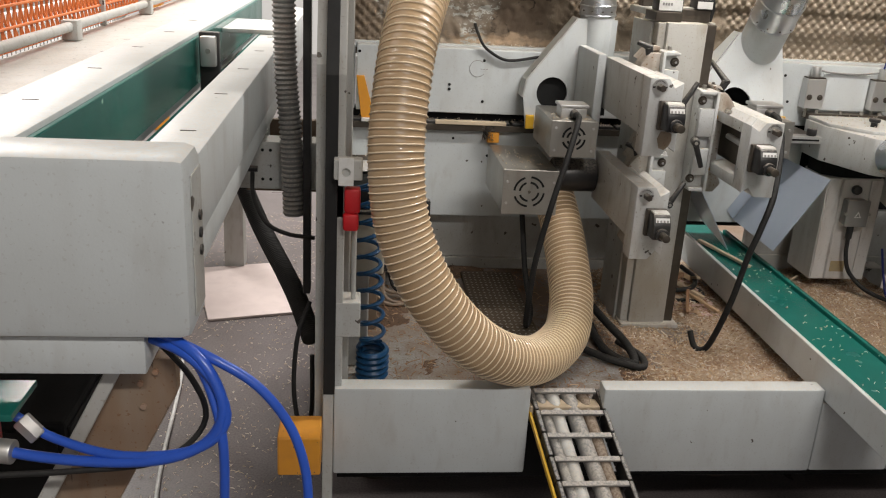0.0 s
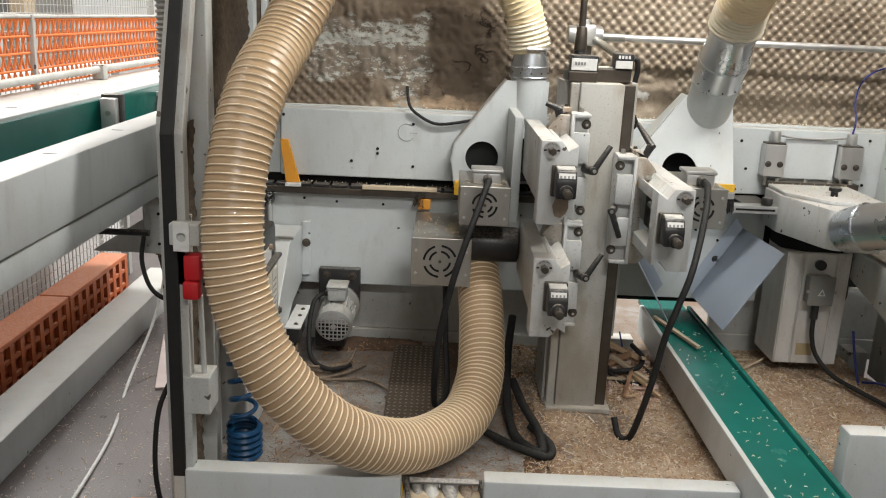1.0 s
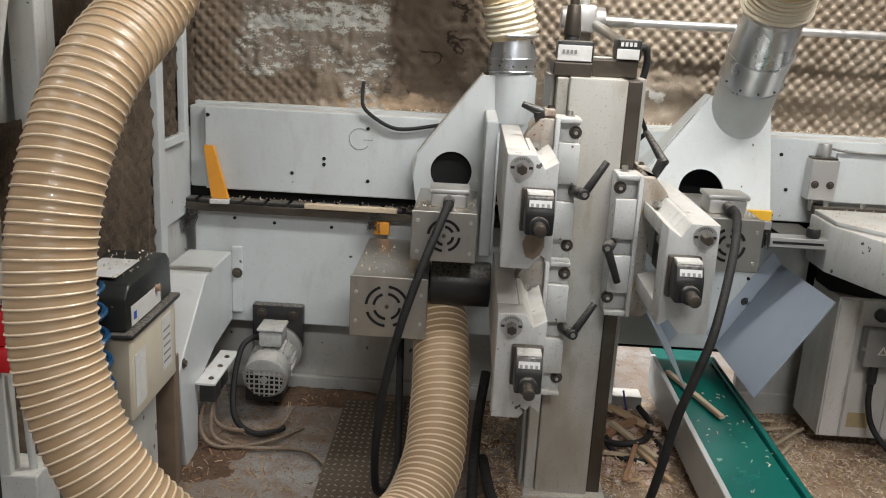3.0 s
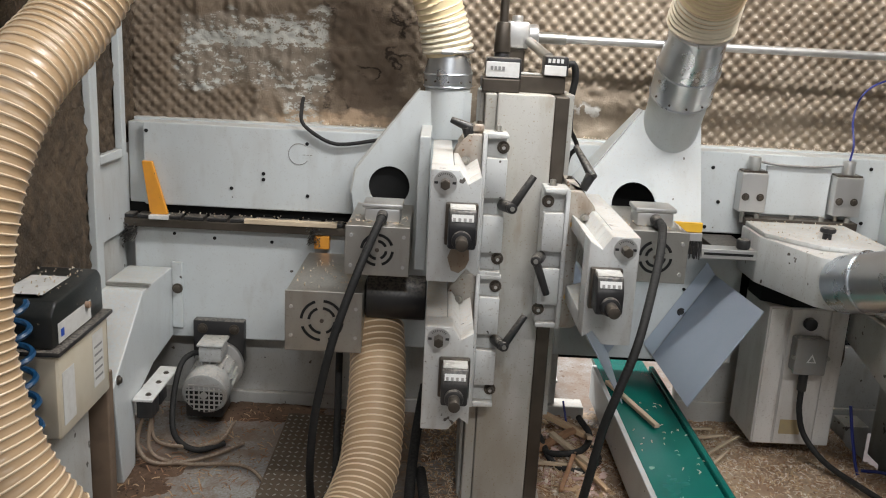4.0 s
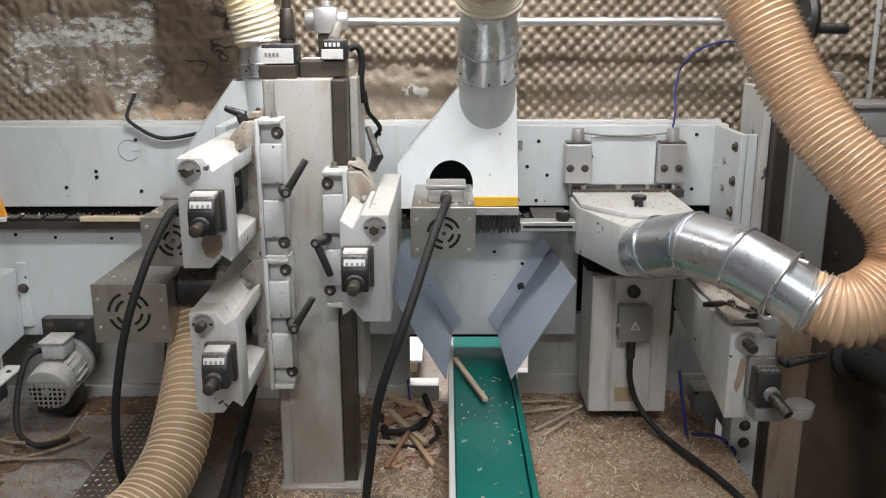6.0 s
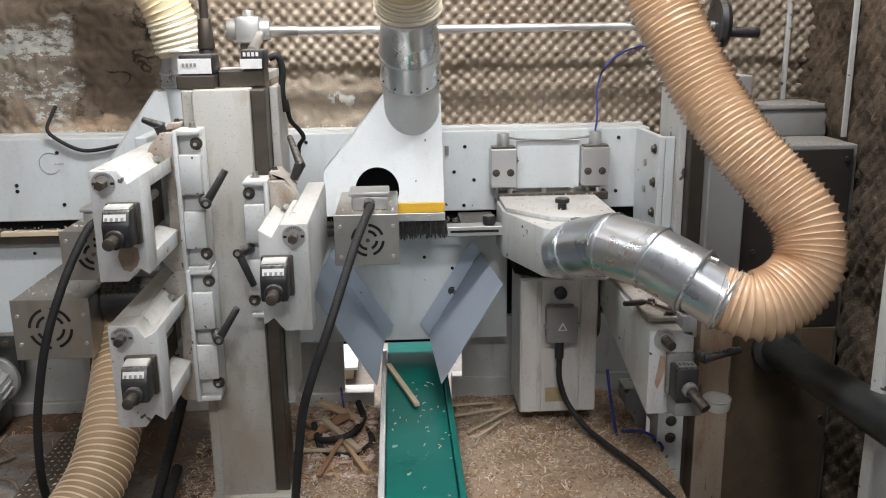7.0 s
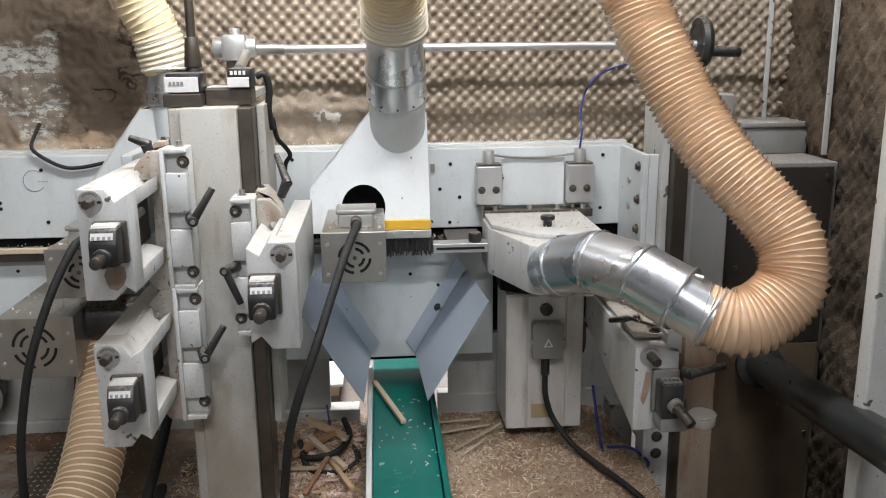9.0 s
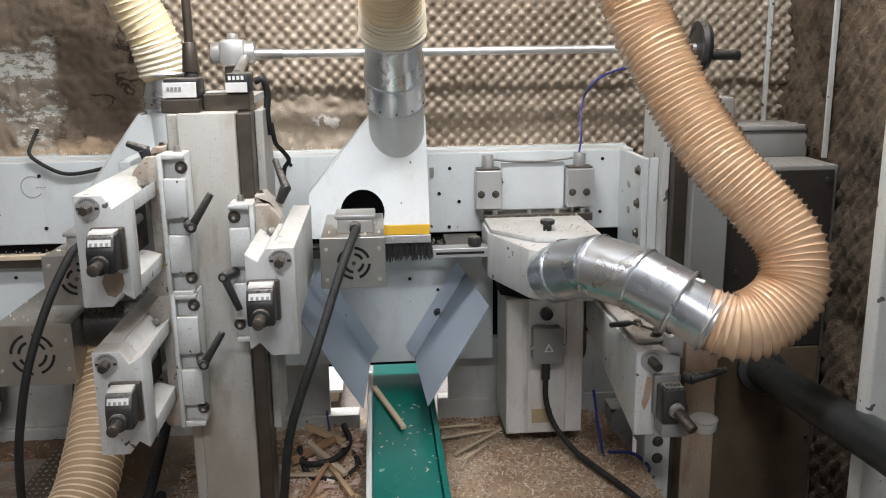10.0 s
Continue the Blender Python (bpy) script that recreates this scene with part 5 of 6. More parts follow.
part("mount_plate", B(0.085, 0.175, 1.895, 1.9155, 0.865, 0.945, bevel=0.003), BLACK, sm, smooth=True)
for x in (0.102, 0.158):
    bolt(sm, (x, 1.895, 0.93), (0, -1, 0), 0.006, 0.004)
part("flange_disc", C((0.132, 1.894, 0.865), (0.132, 1.882, 0.865), 0.044, 36, bevel=0.002), ALU, sm, smooth=True)
part("body", C((0.131, 1.8815, 0.862), (0.131, 1.83, 0.855), 0.034, 32, bevel=0.002), MOTORGREY, sm, smooth=True)
part("fan_cover", C((0.131, 1.8295, 0.855), (0.130, 1.797, 0.848), 0.039, 36, bevel=0.004), MOTORGREY, sm, smooth=True)
part("grille_back", C((0.130, 1.7965, 0.848), (0.130, 1.7955, 0.848), 0.031, 32), VOID, sm)
for k in range(-3, 4):
    h = math.sqrt(0.031 ** 2 - (k * 0.0085) ** 2)
    part("grille_bar", B(0.130 + k * 0.0085 - 0.0012, 0.130 + k * 0.0085 + 0.0012, 1.7935, 1.7952, 0.848 - h, 0.848 + h, bevel=0), ALU, sm)
    part("grille_bar", B(0.130 - h, 0.130 + h, 1.7925, 1.7937, 0.848 + k * 0.0085 - 0.0012, 0.848 + k * 0.0085 + 0.0012, bevel=0), ALU, sm)
part("grille_hub", C((0.130, 1.7935, 0.848), (0.130, 1.7905, 0.848), 0.006, 16), ALU, sm, smooth=True)
for k in range(18):
    a = k * math.pi / 9
    part("cooling_fin", turned(B(-0.0011, 0.0011, -0.022, 0.022, 0.0335, 0.0385, bevel=0), Matrix.Translation((0.131, 1.8555, 0.8585)) @ Matrix.Rotation(0.135, 4, "X") @ Matrix.Rotation(a, 4, "Y")), MOTORGREY, sm)
part("terminal_box", B(0.113, 0.152, 1.825, 1.872, 0.893, 0.921, bevel=0.004), MOTORGREY, sm, smooth=True)
part("terminal_lid", B(0.110, 0.155, 1.822, 1.875, 0.9213, 0.927, bevel=0.003), MOTORGREY, sm, smooth=True)
part("motor_cable", S([(0.112, 1.84, 0.905), (0.10, 1.835, 0.905), (0.085, 1.82, 0.89), (0.08, 1.79, 0.84), (0.09, 1.76, 0.79), (0.13, 1.74, 0.775), (0.17, 1.77, 0.774)], 0.005, 0.006, 10), RUBBER, sm, smooth=True)
part("gear_block", B(0.085, 0.15, 1.84, 1.90, 0.785, 0.83, bevel=0.004), BLACK, sm, smooth=True)

# ---- cables in the machine ----
def cable(label, pts, r=0.0058, mat=None, cat="cable"):
    return tagged(part("cable", S(pts, (lambda g: r * (1 + 0.025 * math.cos(2 * math.pi * g / 0.005))) if r > 0.0056 else r, 0.0012 if r > 0.0056 else 0.006, 12), mat or RUBBER, smooth=True), label, cat, group="cables")


cable("black ribbed motor cable hanging to the tray", [(0.427, 1.64, 1.200), (0.424, 1.61, 1.196), (0.402, 1.57, 1.14), (0.376, 1.546, 1.06), (0.358, 1.54, 0.98), (0.349, 1.54, 0.92), (0.345, 1.545, 0.84), (0.35, 1.57, 0.785), (0.37, 1.63, 0.79), (0.365, 1.70, 0.86), (0.36, 1.76, 0.97), (0.36, 1.80, 1.0)])
cable("black ribbed motor cable hanging past the slide unit", [(0.816, 1.62, 1.218), (0.812, 1.59, 1.214), (0.795, 1.53, 1.18), (0.765, 1.465, 1.10), (0.742, 1.445, 1.04), (0.726, 1.443, 0.985), (0.714, 1.45, 0.90), (0.703, 1.47, 0.82), (0.695, 1.49, 0.775), (0.68, 1.505, 0.772), (0.672, 1.52, 0.80)])
cable("thick black cable loop lying on the tray", [(0.50, 1.76, 0.90), (0.49, 1.70, 0.84), (0.485, 1.60, 0.79), (0.49, 1.50, 0.773), (0.515, 1.44, 0.772), (0.535, 1.43, 0.775), (0.53, 1.48, 0.79), (0.51, 1.56, 0.80), (0.50, 1.66, 0.80)], 0.008)
cable("black cable loop lying on the tray", [(0.44, 1.48, 0.78), (0.49, 1.44, 0.775), (0.54, 1.41, 0.774), (0.55, 1.44, 0.78), (0.52, 1.50, 0.785)], 0.007)
cable("thin black wire hanging on the panel", [(0.262, 1.978, 1.335), (0.264, 1.950, 1.322), (0.270, 1.910, 1.303), (0.283, 1.9085, 1.288), (0.315, 1.908, 1.270), (0.345, 1.908, 1.267), (0.40, 1.908, 1.277)], 0.0032)
cable("black cable coil behind the column", [(0.70, 1.80, 0.80), (0.72, 1.74, 0.78), (0.77, 1.73, 0.775), (0.80, 1.78, 0.775), (0.77, 1.84, 0.78), (0.72, 1.82, 0.785), (0.71, 1.76, 0.79), (0.76, 1.75, 0.80), (0.785, 1.80, 0.805), (0.775, 1.86, 0.81)], 0.0055)
cable("thin blue air line on the foam wall", [(1.20, 1.903, 1.284), (1.203, 1.905, 1.31), (1.207, 1.93, 1.35), (1.222, 1.95, 1.385), (1.25, 1.96, 1.41), (1.30, 1.965, 1.425), (1.35, 1.95, 1.42)], 0.0018, NAVY, "air line")
cable("thin grey air line between the guide blocks", [(1.045, 1.90, 1.276), (1.08, 1.905, 1.271), (1.14, 1.905, 1.270), (1.20, 1.903, 1.276)], 0.0022, GREYBOX, "air line")
cable("blue air line lying on the tray", [(1.20, 1.76, 0.90), (1.205, 1.74, 0.84), (1.215, 1.72, 0.79), (1.25, 1.70, 0.775), (1.28, 1.69, 0.785), (1.26, 1.72, 0.80), (1.22, 1.73, 0.80)], 0.0026, NAVY, "air line")
cable("thin blue air line near the chute", [(0.745, 1.86, 0.84), (0.75, 1.83, 0.80), (0.74, 1.80, 0.775), (0.71, 1.80, 0.772)], 0.0018, NAVY, "air line")
cable("dark wire behind the column head", [(0.694, 1.72, 1.36), (0.697, 1.735, 1.33), (0.706, 1.75, 1.315), (0.713, 1.76, 1.300), (0.704, 1.77, 1.285), (0.700, 1.78, 1.25)], 0.0035)
co = empty("coil_hose", "dark blue spiral air hose standing on the tray", "air hose")
part("coil", helix(bmesh.new(), [(0.038, 1.375, 0.77), (0.038, 1.375, 0.83)], 0.024, 0.011, 0.0055, seg=24, sides=6), TEAL, co, smooth=True)
part("coil", helix(bmesh.new(), [(0.038, 1.375, 0.832), (0.034, 1.38, 0.90), (0.026, 1.388, 1.0), (0.016, 1.392, 1.13)], 0.02, 0.03, 0.004, seg=24, sides=6), TEAL, co, smooth=True)

# ---- return conveyor at the left ----
lc = empty("return_conveyor", "long light grey beam conveyor with green belt", "conveyor")
part("right_beam", B(-0.222, -0.160, 0.585, 2.9, 1.192, 1.283, bevel=0.004), WHITE, lc, smooth=True)
part("right_rail", B(-0.222, -0.164, 0.76, 2.9, 1.150, 1.1885, bevel=0.004), WHITE, lc, smooth=True)
part("left_beam", B(-0.40, -0.312, 0.585, 2.9, 1.20, 1.312, bevel=0.004), WHITE, lc, smooth=True)
part("outer_beam", B(-0.56, -0.402, 0.585, 2.9, 1.19, 1.292, bevel=0.004), FRAME, lc, smooth=True)
part("belt_side", B(-0.3115, -0.304, 0.587, 2.9, 1.22, 1.306, bevel=0.001), GREEN, lc)
part("belt_floor", B(-0.303, -0.224, 0.587, 2.9, 1.192, 1.20, bevel=0.001), DARKSTEEL, lc)
part("belt_lip", B(-0.3035, -0.285, 0.587, 2.9, 1.2005, 1.206, bevel=0.001), GREEN, lc)
# the end box hangs nearer, drawn at 0.6 about the point (0, 0, 1.5)
plan["m"] = UNIT @ Matrix.Translation((0, 0, 1.5)) @ Matrix.Scale(0.6, 4) @ Matrix.Translation((0, 0, -1.5))
eb = part("end_box", B(-0.60, -0.168, 0.862, 0.950, 1.082, 1.284, bevel=0.014), WHITE, lc, smooth=True)
# Flat plate in greyer paint stands for the shade of the open tube end.
part("end_recess", B(-0.1678, -0.1662, 0.880, 0.934, 1.105, 1.262, bevel=0.0006), FRAME, eb, "grey plate standing for the shaded open tube end")
for z in (1.17, 1.19, 1.21):
    part("socket", C((-0.1660, 0.915, z), (-0.1635, 0.915, z), 0.006, 14), BLACK, eb)
part("data_plate", B(-0.41, -0.372, 0.8595, 0.8617, 1.10, 1.20, bevel=0.001), ALU, eb)
for k in range(6):
    part("plate_bar", B(-0.40, -0.378, 0.859, 0.8593, 1.112 + k * 0.013, 1.117 + k * 0.013, bevel=0), GREYBOX, eb)
part("lower_rail", B(-0.60, -0.222, 0.875, 0.945, 1.036, 1.0815, bevel=0.003), WHITE, lc, smooth=True)
part("brace_leg", P([(-0.268, 1.0355), (-0.20, 1.0355), (-0.20, 0.99), (-0.79, -0.166), (-0.90, -0.166)], "y", 0.915, 0.94, bevel=0.003), RUSTPOST, lc, "dirty beige slanted steel leg")
part("leg_flange", P([(-0.270, 1.0355), (-0.252, 1.0355), (-0.875, -0.166), (-0.905, -0.166)], "y", 0.90, 0.9148, bevel=0.002), FRAME, lc)
for x, z in ((-0.24, 1.005), (-0.222, 1.02), (-0.238, 0.975)):
    part("leg_bolt", C((x, 0.915, z), (x, 0.911, z), 0.0035, 8), RUST, lc)
plan["m"] = UNIT
part("end_bracket", B(-0.34, -0.17, 0.571, 0.5845, 1.26, 1.305, bevel=0.002), FRAME, lc)
part("handle_strip", B(-0.1595, -0.1575, 0.60, 0.615, 1.205, 1.27, bevel=0.001), BLACK, lc)
part("leg", B(-0.40, -0.34, 2.6, 2.67, GZ, 1.1995, bevel=0.002), FRAME, lc)
for y in (1.0, 1.25, 1.5, 1.75, 2.0):
    for x in (-0.19, -0.36):
        part("slot_mark", B(x - 0.009, x + 0.009, y - 0.0015, y + 0.0015, 1.2832 if x > -0.3 else 1.3122, 1.2837 if x > -0.3 else 1.3127, bevel=0), DARKSTEEL, lc)
sn = part("sensor_bracket", B(-0.300, -0.262, 1.72, 1.74, 1.2065, 1.318, bevel=0.002), BLACK, lc, smooth=True)
part("sensor", B(-0.295, -0.266, 1.70, 1.7195, 1.255, 1.312, bevel=0.003), ALU, sn, smooth=True)
part("sensor_eye", C((-0.28, 1.6995, 1.285), (-0.28, 1.697, 1.285), 0.005, 12), STEEL, sn)
part("cross_plate", B(-0.311, -0.17, 2.05, 2.3, 1.2835, 1.294, bevel=0.003), LABEL, lc, smooth=True)
nr = empty("guide_tube", "grey tubular rail along the conveyor", "rail")
part("tube", C((-0.53, 0.9, 1.318), (-0.53, 2.9, 1.318), 0.009, 16), FRAME, nr, smooth=True)
for y in (1.2, 1.7, 2.3):
    part("tube_block", B(-0.545, -0.515, y, y + 0.03, 1.2925, 1.33, bevel=0.003), FRAME, nr, smooth=True)
# orange net behind the rail
bm = bmesh.new()
for k in range(76):
    y = 0.95 + k * 0.026
    for s in (-1, 1):
        sweep(bm, [(-0.552, y, 1.30), (-0.56, y + s * 0.03, 1.37), (-0.552, y + s * 0.06, 1.44)], 0.0026, 0.05, 5)
for z in (1.30, 1.335, 1.37, 1.405, 1.44):
    cyl(bm, (-0.554, 0.9, z), (-0.554, 2.95, z), 0.0026, 6)
tagged(part("safety_net", bm, NETM), "bright orange plastic safety net along the conveyor", "net")
net_rail = empty("net_fence", "grey fence holding the orange net", "fence")
part("rail", C((-0.552, 0.9, 1.446), (-0.552, 2.9, 1.446), 0.004, 8), FRAME, net_rail)
for y in (0.97, 2.0, 2.85):
    part("post", B(-0.558, -0.546, y, y + 0.012, 1.2925, 1.45, bevel=0.001), FRAME, net_rail)

# No cabinet stands here: near-black block and panels added for the shade below.
dc = empty("under_conveyor_shade", "near-black block standing for shade under the conveyor end", "cabinet")
part("shade_core", B(-0.60, -0.288, 0.80, 0.95, GZ, 1.02, bevel=0.004), VOID, dc)
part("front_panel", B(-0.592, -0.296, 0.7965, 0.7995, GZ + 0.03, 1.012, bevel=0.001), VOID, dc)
part("shade_side", B(-0.2875, -0.2845, 0.806, 0.944, GZ + 0.03, 1.012, bevel=0.001), VOID, dc)
# drive bracket below the beam
ab = empty("drive_bracket", "grey perforated drive bracket under the beam", "bracket")
part("bracket_box", B(-0.205, -0.066, 1.64, 1.70, 1.035, 1.128, bevel=0.002), FRAME, ab)
for x in (-0.175, -0.16, -0.11, -0.095):
    for z in (1.055, 1.112):
        part("hole", C((x, 1.6395, z), (x, 1.638, z), 0.003, 10), VOID, ab)
part("brace", P([(-0.31, 1.03), (-0.18, 1.03), (-0.18, 1.10), (-0.205, 1.10)], "y", 1.66, 1.70, bevel=0.002), FRAME, ab)
part("rod", C((-0.30, 1.60, 1.085), (-0.18, 1.60, 1.085), 0.006, 12), BLACK, ab, smooth=True)
part("hanger", B(-0.20, -0.17, 1.705, 1.74, 1.035, 1.1495, bevel=0.002), FRAME, ab)
part("back_board", B(-0.22, -0.06, 1.75, 1.765, 1.0, 1.1495, bevel=0.001), BROWNBOARD, ab)
cable("dark curved cable under the conveyor", [(-0.19, 1.60, 1.08), (-0.185, 1.57, 1.04), (-0.16, 1.54, 1.0), (-0.12, 1.52, 0.985), (-0.07, 1.50, 0.985)], 0.004)
cable("thick grey-black tube slanting to the enclosure wall", [(-0.25, 1.9, 0.98), (-0.20, 1.82, 0.90), (-0.12, 1.66, 0.82), (-0.075, 1.55, 0.76)], 0.02, RUBBER, "tube")
ribbed = empty("corrugated_conduit", "dark grey corrugated conduit beside the post", "conduit")
part("conduit", S([(-0.132, 1.60, 1.95), (-0.132, 1.60, 1.6), (-0.128, 1.60, 1.3), (-0.118, 1.595, 1.15), (-0.112, 1.59, 1.0)], lambda g: 0.020 + 0.002 * math.cos(2 * math.pi * g / 0.009), 0.0022, 18), GREYBOX, ribbed, smooth=True)
part("conduit_bar", B(-0.094, -0.08, 1.56, 1.60, 0.85, 1.95, bevel=0.002), BLACK, ribbed)

# blue air hoses hanging from the end box
plan["m"] = UNIT @ Matrix.Translation((0, 0, 1.5)) @ Matrix.Scale(0.6, 4) @ Matrix.Translation((0, 0, -1.5))
bl = empty("air_hose_bundle", "loops of bright blue air hose under the conveyor end", "air hose")
for pts, r in (([(-0.235, 0.91, 1.078), (-0.19, 0.88, 1.076), (-0.155, 0.86, 1.054), (-0.137, 0.85, 1.009), (-0.155, 0.85, 0.968), (-0.20, 0.85, 0.946), (-0.27, 0.86, 0.935), (-0.36, 0.87, 0.939), (-0.46, 0.88, 0.961)], 0.0062),
               ([(-0.23, 0.90, 1.072), (-0.18, 0.87, 1.065), (-0.145, 0.855, 1.035), (-0.135, 0.85, 0.991), (-0.17, 0.85, 0.957), (-0.25, 0.86, 0.943), (-0.33, 0.88, 0.954), (-0.38, 0.89, 0.983)], 0.0055),
               ([(-0.22, 0.905, 1.075), (-0.16, 0.87, 1.065), (-0.10, 0.86, 1.03), (-0.06, 0.855, 0.97), (-0.045, 0.85, 0.89), (-0.06, 0.85, 0.80), (-0.08, 0.85, 0.66), (-0.10, 0.86, 0.30), (-0.12, 0.9, -0.155)], 0.0055),
               ([(-0.21, 0.90, 1.075), (-0.165, 0.87, 1.05), (-0.14, 0.85, 0.98), (-0.14, 0.85, 0.87), (-0.15, 0.85, 0.70), (-0.17, 0.86, 0.30), (-0.2, 0.9, -0.155)], 0.0055)):
    part("air_hose", S(pts, r, 0.01, 12), BLUE, bl, smooth=True)
part("air_hose", S([(-0.235, 0.92, 1.074), (-0.18, 0.90, 1.020), (-0.165, 0.89, 0.968), (-0.21, 0.87, 0.931), (-0.30, 0.86, 0.924), (-0.42, 0.86, 0.917)], 0.0035, 0.01, 10), RUBBER, bl, smooth=True)
part("hose_fitting", C((-0.37, 0.87, 0.942), (-0.42, 0.875, 0.945), 0.014, 16, bevel=0.002), ALU, bl, smooth=True)
part("hose_fitting", C((-0.345, 0.88, 0.955), (-0.365, 0.885, 0.975), 0.011, 6, bevel=0.002), ALU, bl, smooth=True)
part("valve_body", B(-0.48, -0.40, 0.85, 0.92, 0.93, 0.99, bevel=0.004), RED, bl, "red valve body", smooth=True)
part("valve_plate", B(-0.50, -0.36, 0.85, 0.93, 0.992, 1.0, bevel=0.001), GREEN, bl)
part("valve_hanger", B(-0.47, -0.44, 0.88, 0.90, 1.0, 1.0357, bevel=0.001), FRAME, bl)
plan["m"] = UNIT
cable("dark cable loop hanging beside the post", [(-0.07, 1.36, 0.92), (-0.09, 1.34, 0.86), (-0.095, 1.33, 0.76), (-0.08, 1.33, 0.68), (-0.066, 1.34, 0.72), (-0.066, 1.36, 0.82)], 0.004)
cable("thin grey cord lying on the floor", [(-0.30, 1.10, 0.505), (-0.36, 1.45, 0.505), (-0.40, 1.9, 0.505), (-0.46, 2.2, 0.51), (-0.44, 2.45, 0.7), (-0.40, 2.5, 1.15)], 0.004, LABEL)
tagged(part("plank", turned(B(-0.14, 0.14, -0.2, 0.2, 0, 0.008, bevel=0.002), Matrix.Translation((-0.30, 2.42, GZ)) @ Matrix.Rotation(0.25, 4, "Z")), PINKBOARD), "pale pinkish board lying on the dusty floor", "board")
tagged(part("floor_beam", B(-0.66, -0.55, 0.9, 3.0, GZ, 0.59, bevel=0.004), WHITE, smooth=True), "long light grey steel beam along the floor", "beam")


def pallet(x, y):
    p = empty("plastic_crate", "orange plastic crate with open slots", "crate", group="orange crates")
    part("floor_plate", B(x, x + 0.09, y, y + 0.46, GZ, 0.515, bevel=0.002), CRATE, p)
    part("rim", B(x, x + 0.09, y, y + 0.46, 0.645, 0.66, bevel=0.003), CRATE, p)
    part("back", B(x, x + 0.012, y, y + 0.46, 0.5152, 0.6448, bevel=0.001), CRATE, p)
    for k in range(9):
        part("slot_bar", B(x + 0.078, x + 0.09, y + k * 0.0547, y + k * 0.0547 + 0.022, 0.5152, 0.6448, bevel=0.001), CRATE, p)
    for z in (0.552, 0.60):
        part("slot_band", B(x + 0.0795, x + 0.0885, y + 0.001, y + 0.459, z, z + 0.012, bevel=0.001), CRATE, p)
    return p


pl = pallet(-0.80, 1.05)
for k in (1, 2, 3):
    copy_thing(pl, pose(0, k * 0.705, 0))
tagged(part("white_screen", B(-0.92, -0.90, 0.9, 3.4, GZ, 1.27, bevel=0.002), HALLW), "plain white screen board behind the fence", "screen")


def mesh_fence(x, y0, y1, z0, z1, step):
    f = empty("mesh_fence", "white wire mesh safety fence panel", "fence", group="mesh fences")
    bm = bmesh.new()
    n = int((y1 - y0) / step)
    for k in range(n + 1):
        cyl(bm, (x, y0 + k * step, z0), (x, y0 + k * step, z1), 0.0016, 5)
    for k in range(int((z1 - z0) / step) + 1):
        cyl(bm, (x, y0, z0 + k * step), (x, y1, z0 + k * step), 0.0016, 5)
    part("wire_mesh", bm, FRAME, f)
    for y in (y0, y1):
        part("post", B(x - 0.015, x + 0.015, y - 0.015, y + 0.015, GZ, z1 + 0.02, bevel=0.002), FRAME, f)
    return f


mesh_fence(-0.815, 1.0, 3.2, 0.52, 1.27, 0.028)
mesh_fence(-1.28, 3.3, 5.0, 0.60, 2.0, 0.033)
tagged(part("orange_column", B(-1.05, -0.98, 4.6, 4.67, GZ, 2.6, bevel=0.003), ORANGE), "orange painted steel column in the hall", "column")
tagged(part("grey_machine", B(-1.75, -1.45, 3.9, 4.4, GZ, 2.0, bevel=0.01), GREYBOX), "grey machine cabinet standing in the hall", "machine")
tagged(part("carton", B(-1.42, -1.36, 3.7, 3.8, 1.42, 1.52, bevel=0.002), WOOD), "brown cardboard box on a shelf", "box")
tagged(part("hall_shelf", B(-1.44, -1.34, 3.6, 3.9, GZ, 1.419, bevel=0.002), FRAME), "grey shelf unit in the hall", "shelf")

# ---- cable carrier through the gap of the front beam ----
cc = empty("cable_carrier", "black cable carrier chain packed with dusty cables", "cable carrier")
A0, A1 = Vector((0.365, 1.30, 0.778)), Vector((0.418, 0.90, 0.588))
dv = (A1 - A0).normalized()
sx = Vector((1, 0, 0))
upv = sx.cross(-dv).normalized()
upv = upv if upv.z > 0 else -upv
nl = 10
for k in range(nl):
    o = A0 + (A1 - A0) * (k / nl)
    L = (A1 - A0).length / nl * 0.96
    for s in (-1, 1):
        q = o + sx * s * 0.058
        m = Matrix((( *sx, ), (*dv,), (*upv,))).transposed().to_4x4()
        m.translation = q
        part("side_link", turned(B(-0.004, 0.004, 0, L, -0.018, 0.018, bevel=0.002), m), BLACK, cc)
    m.translation = o
    part("cross_bar", turned(B(-0.0538, 0.0538, 0.0, 0.009, 0.013, 0.018, bevel=0.001), m), GREYBOX, cc)
for k, (off, r) in enumerate(((-0.042, 0.009), (-0.02, 0.012), (0.008, 0.0135), (0.034, 0.011))):
    part("cable", S([A0 + sx * off + dv * 0.001, A0.lerp(A1, 0.5) + sx * (off + 0.004 * (-1) ** k) + upv * 0.002, A1 + sx * off], r, 0.02, 12), (GREYBOX, FRAME, GREYBOX, BROWNBOARD)[k], cc, smooth=True)
m.translation = A0 - sx * 0.0665
part("yellow_strip", turned(B(-0.002, 0.002, 0, (A1 - A0).length, -0.006, 0.004, bevel=0), m), YELLOW, cc)
tagged(part("gap_sill", B(0.302, 0.423, 1.262, 1.29, 0.755, 0.775, bevel=0.002), WOOD), "sawdust-covered sill in the beam gap", "sill", kind="structure")

# ---- sawdust, shavings, offcuts on the tray ----
def sawdust_material(name, base, second, dark):
    return material(name, base, 0.95, second=second, scale=55, amount=0.9, bump=0.9, bump_scale=500, chips=0.9, chip_colour=dark)


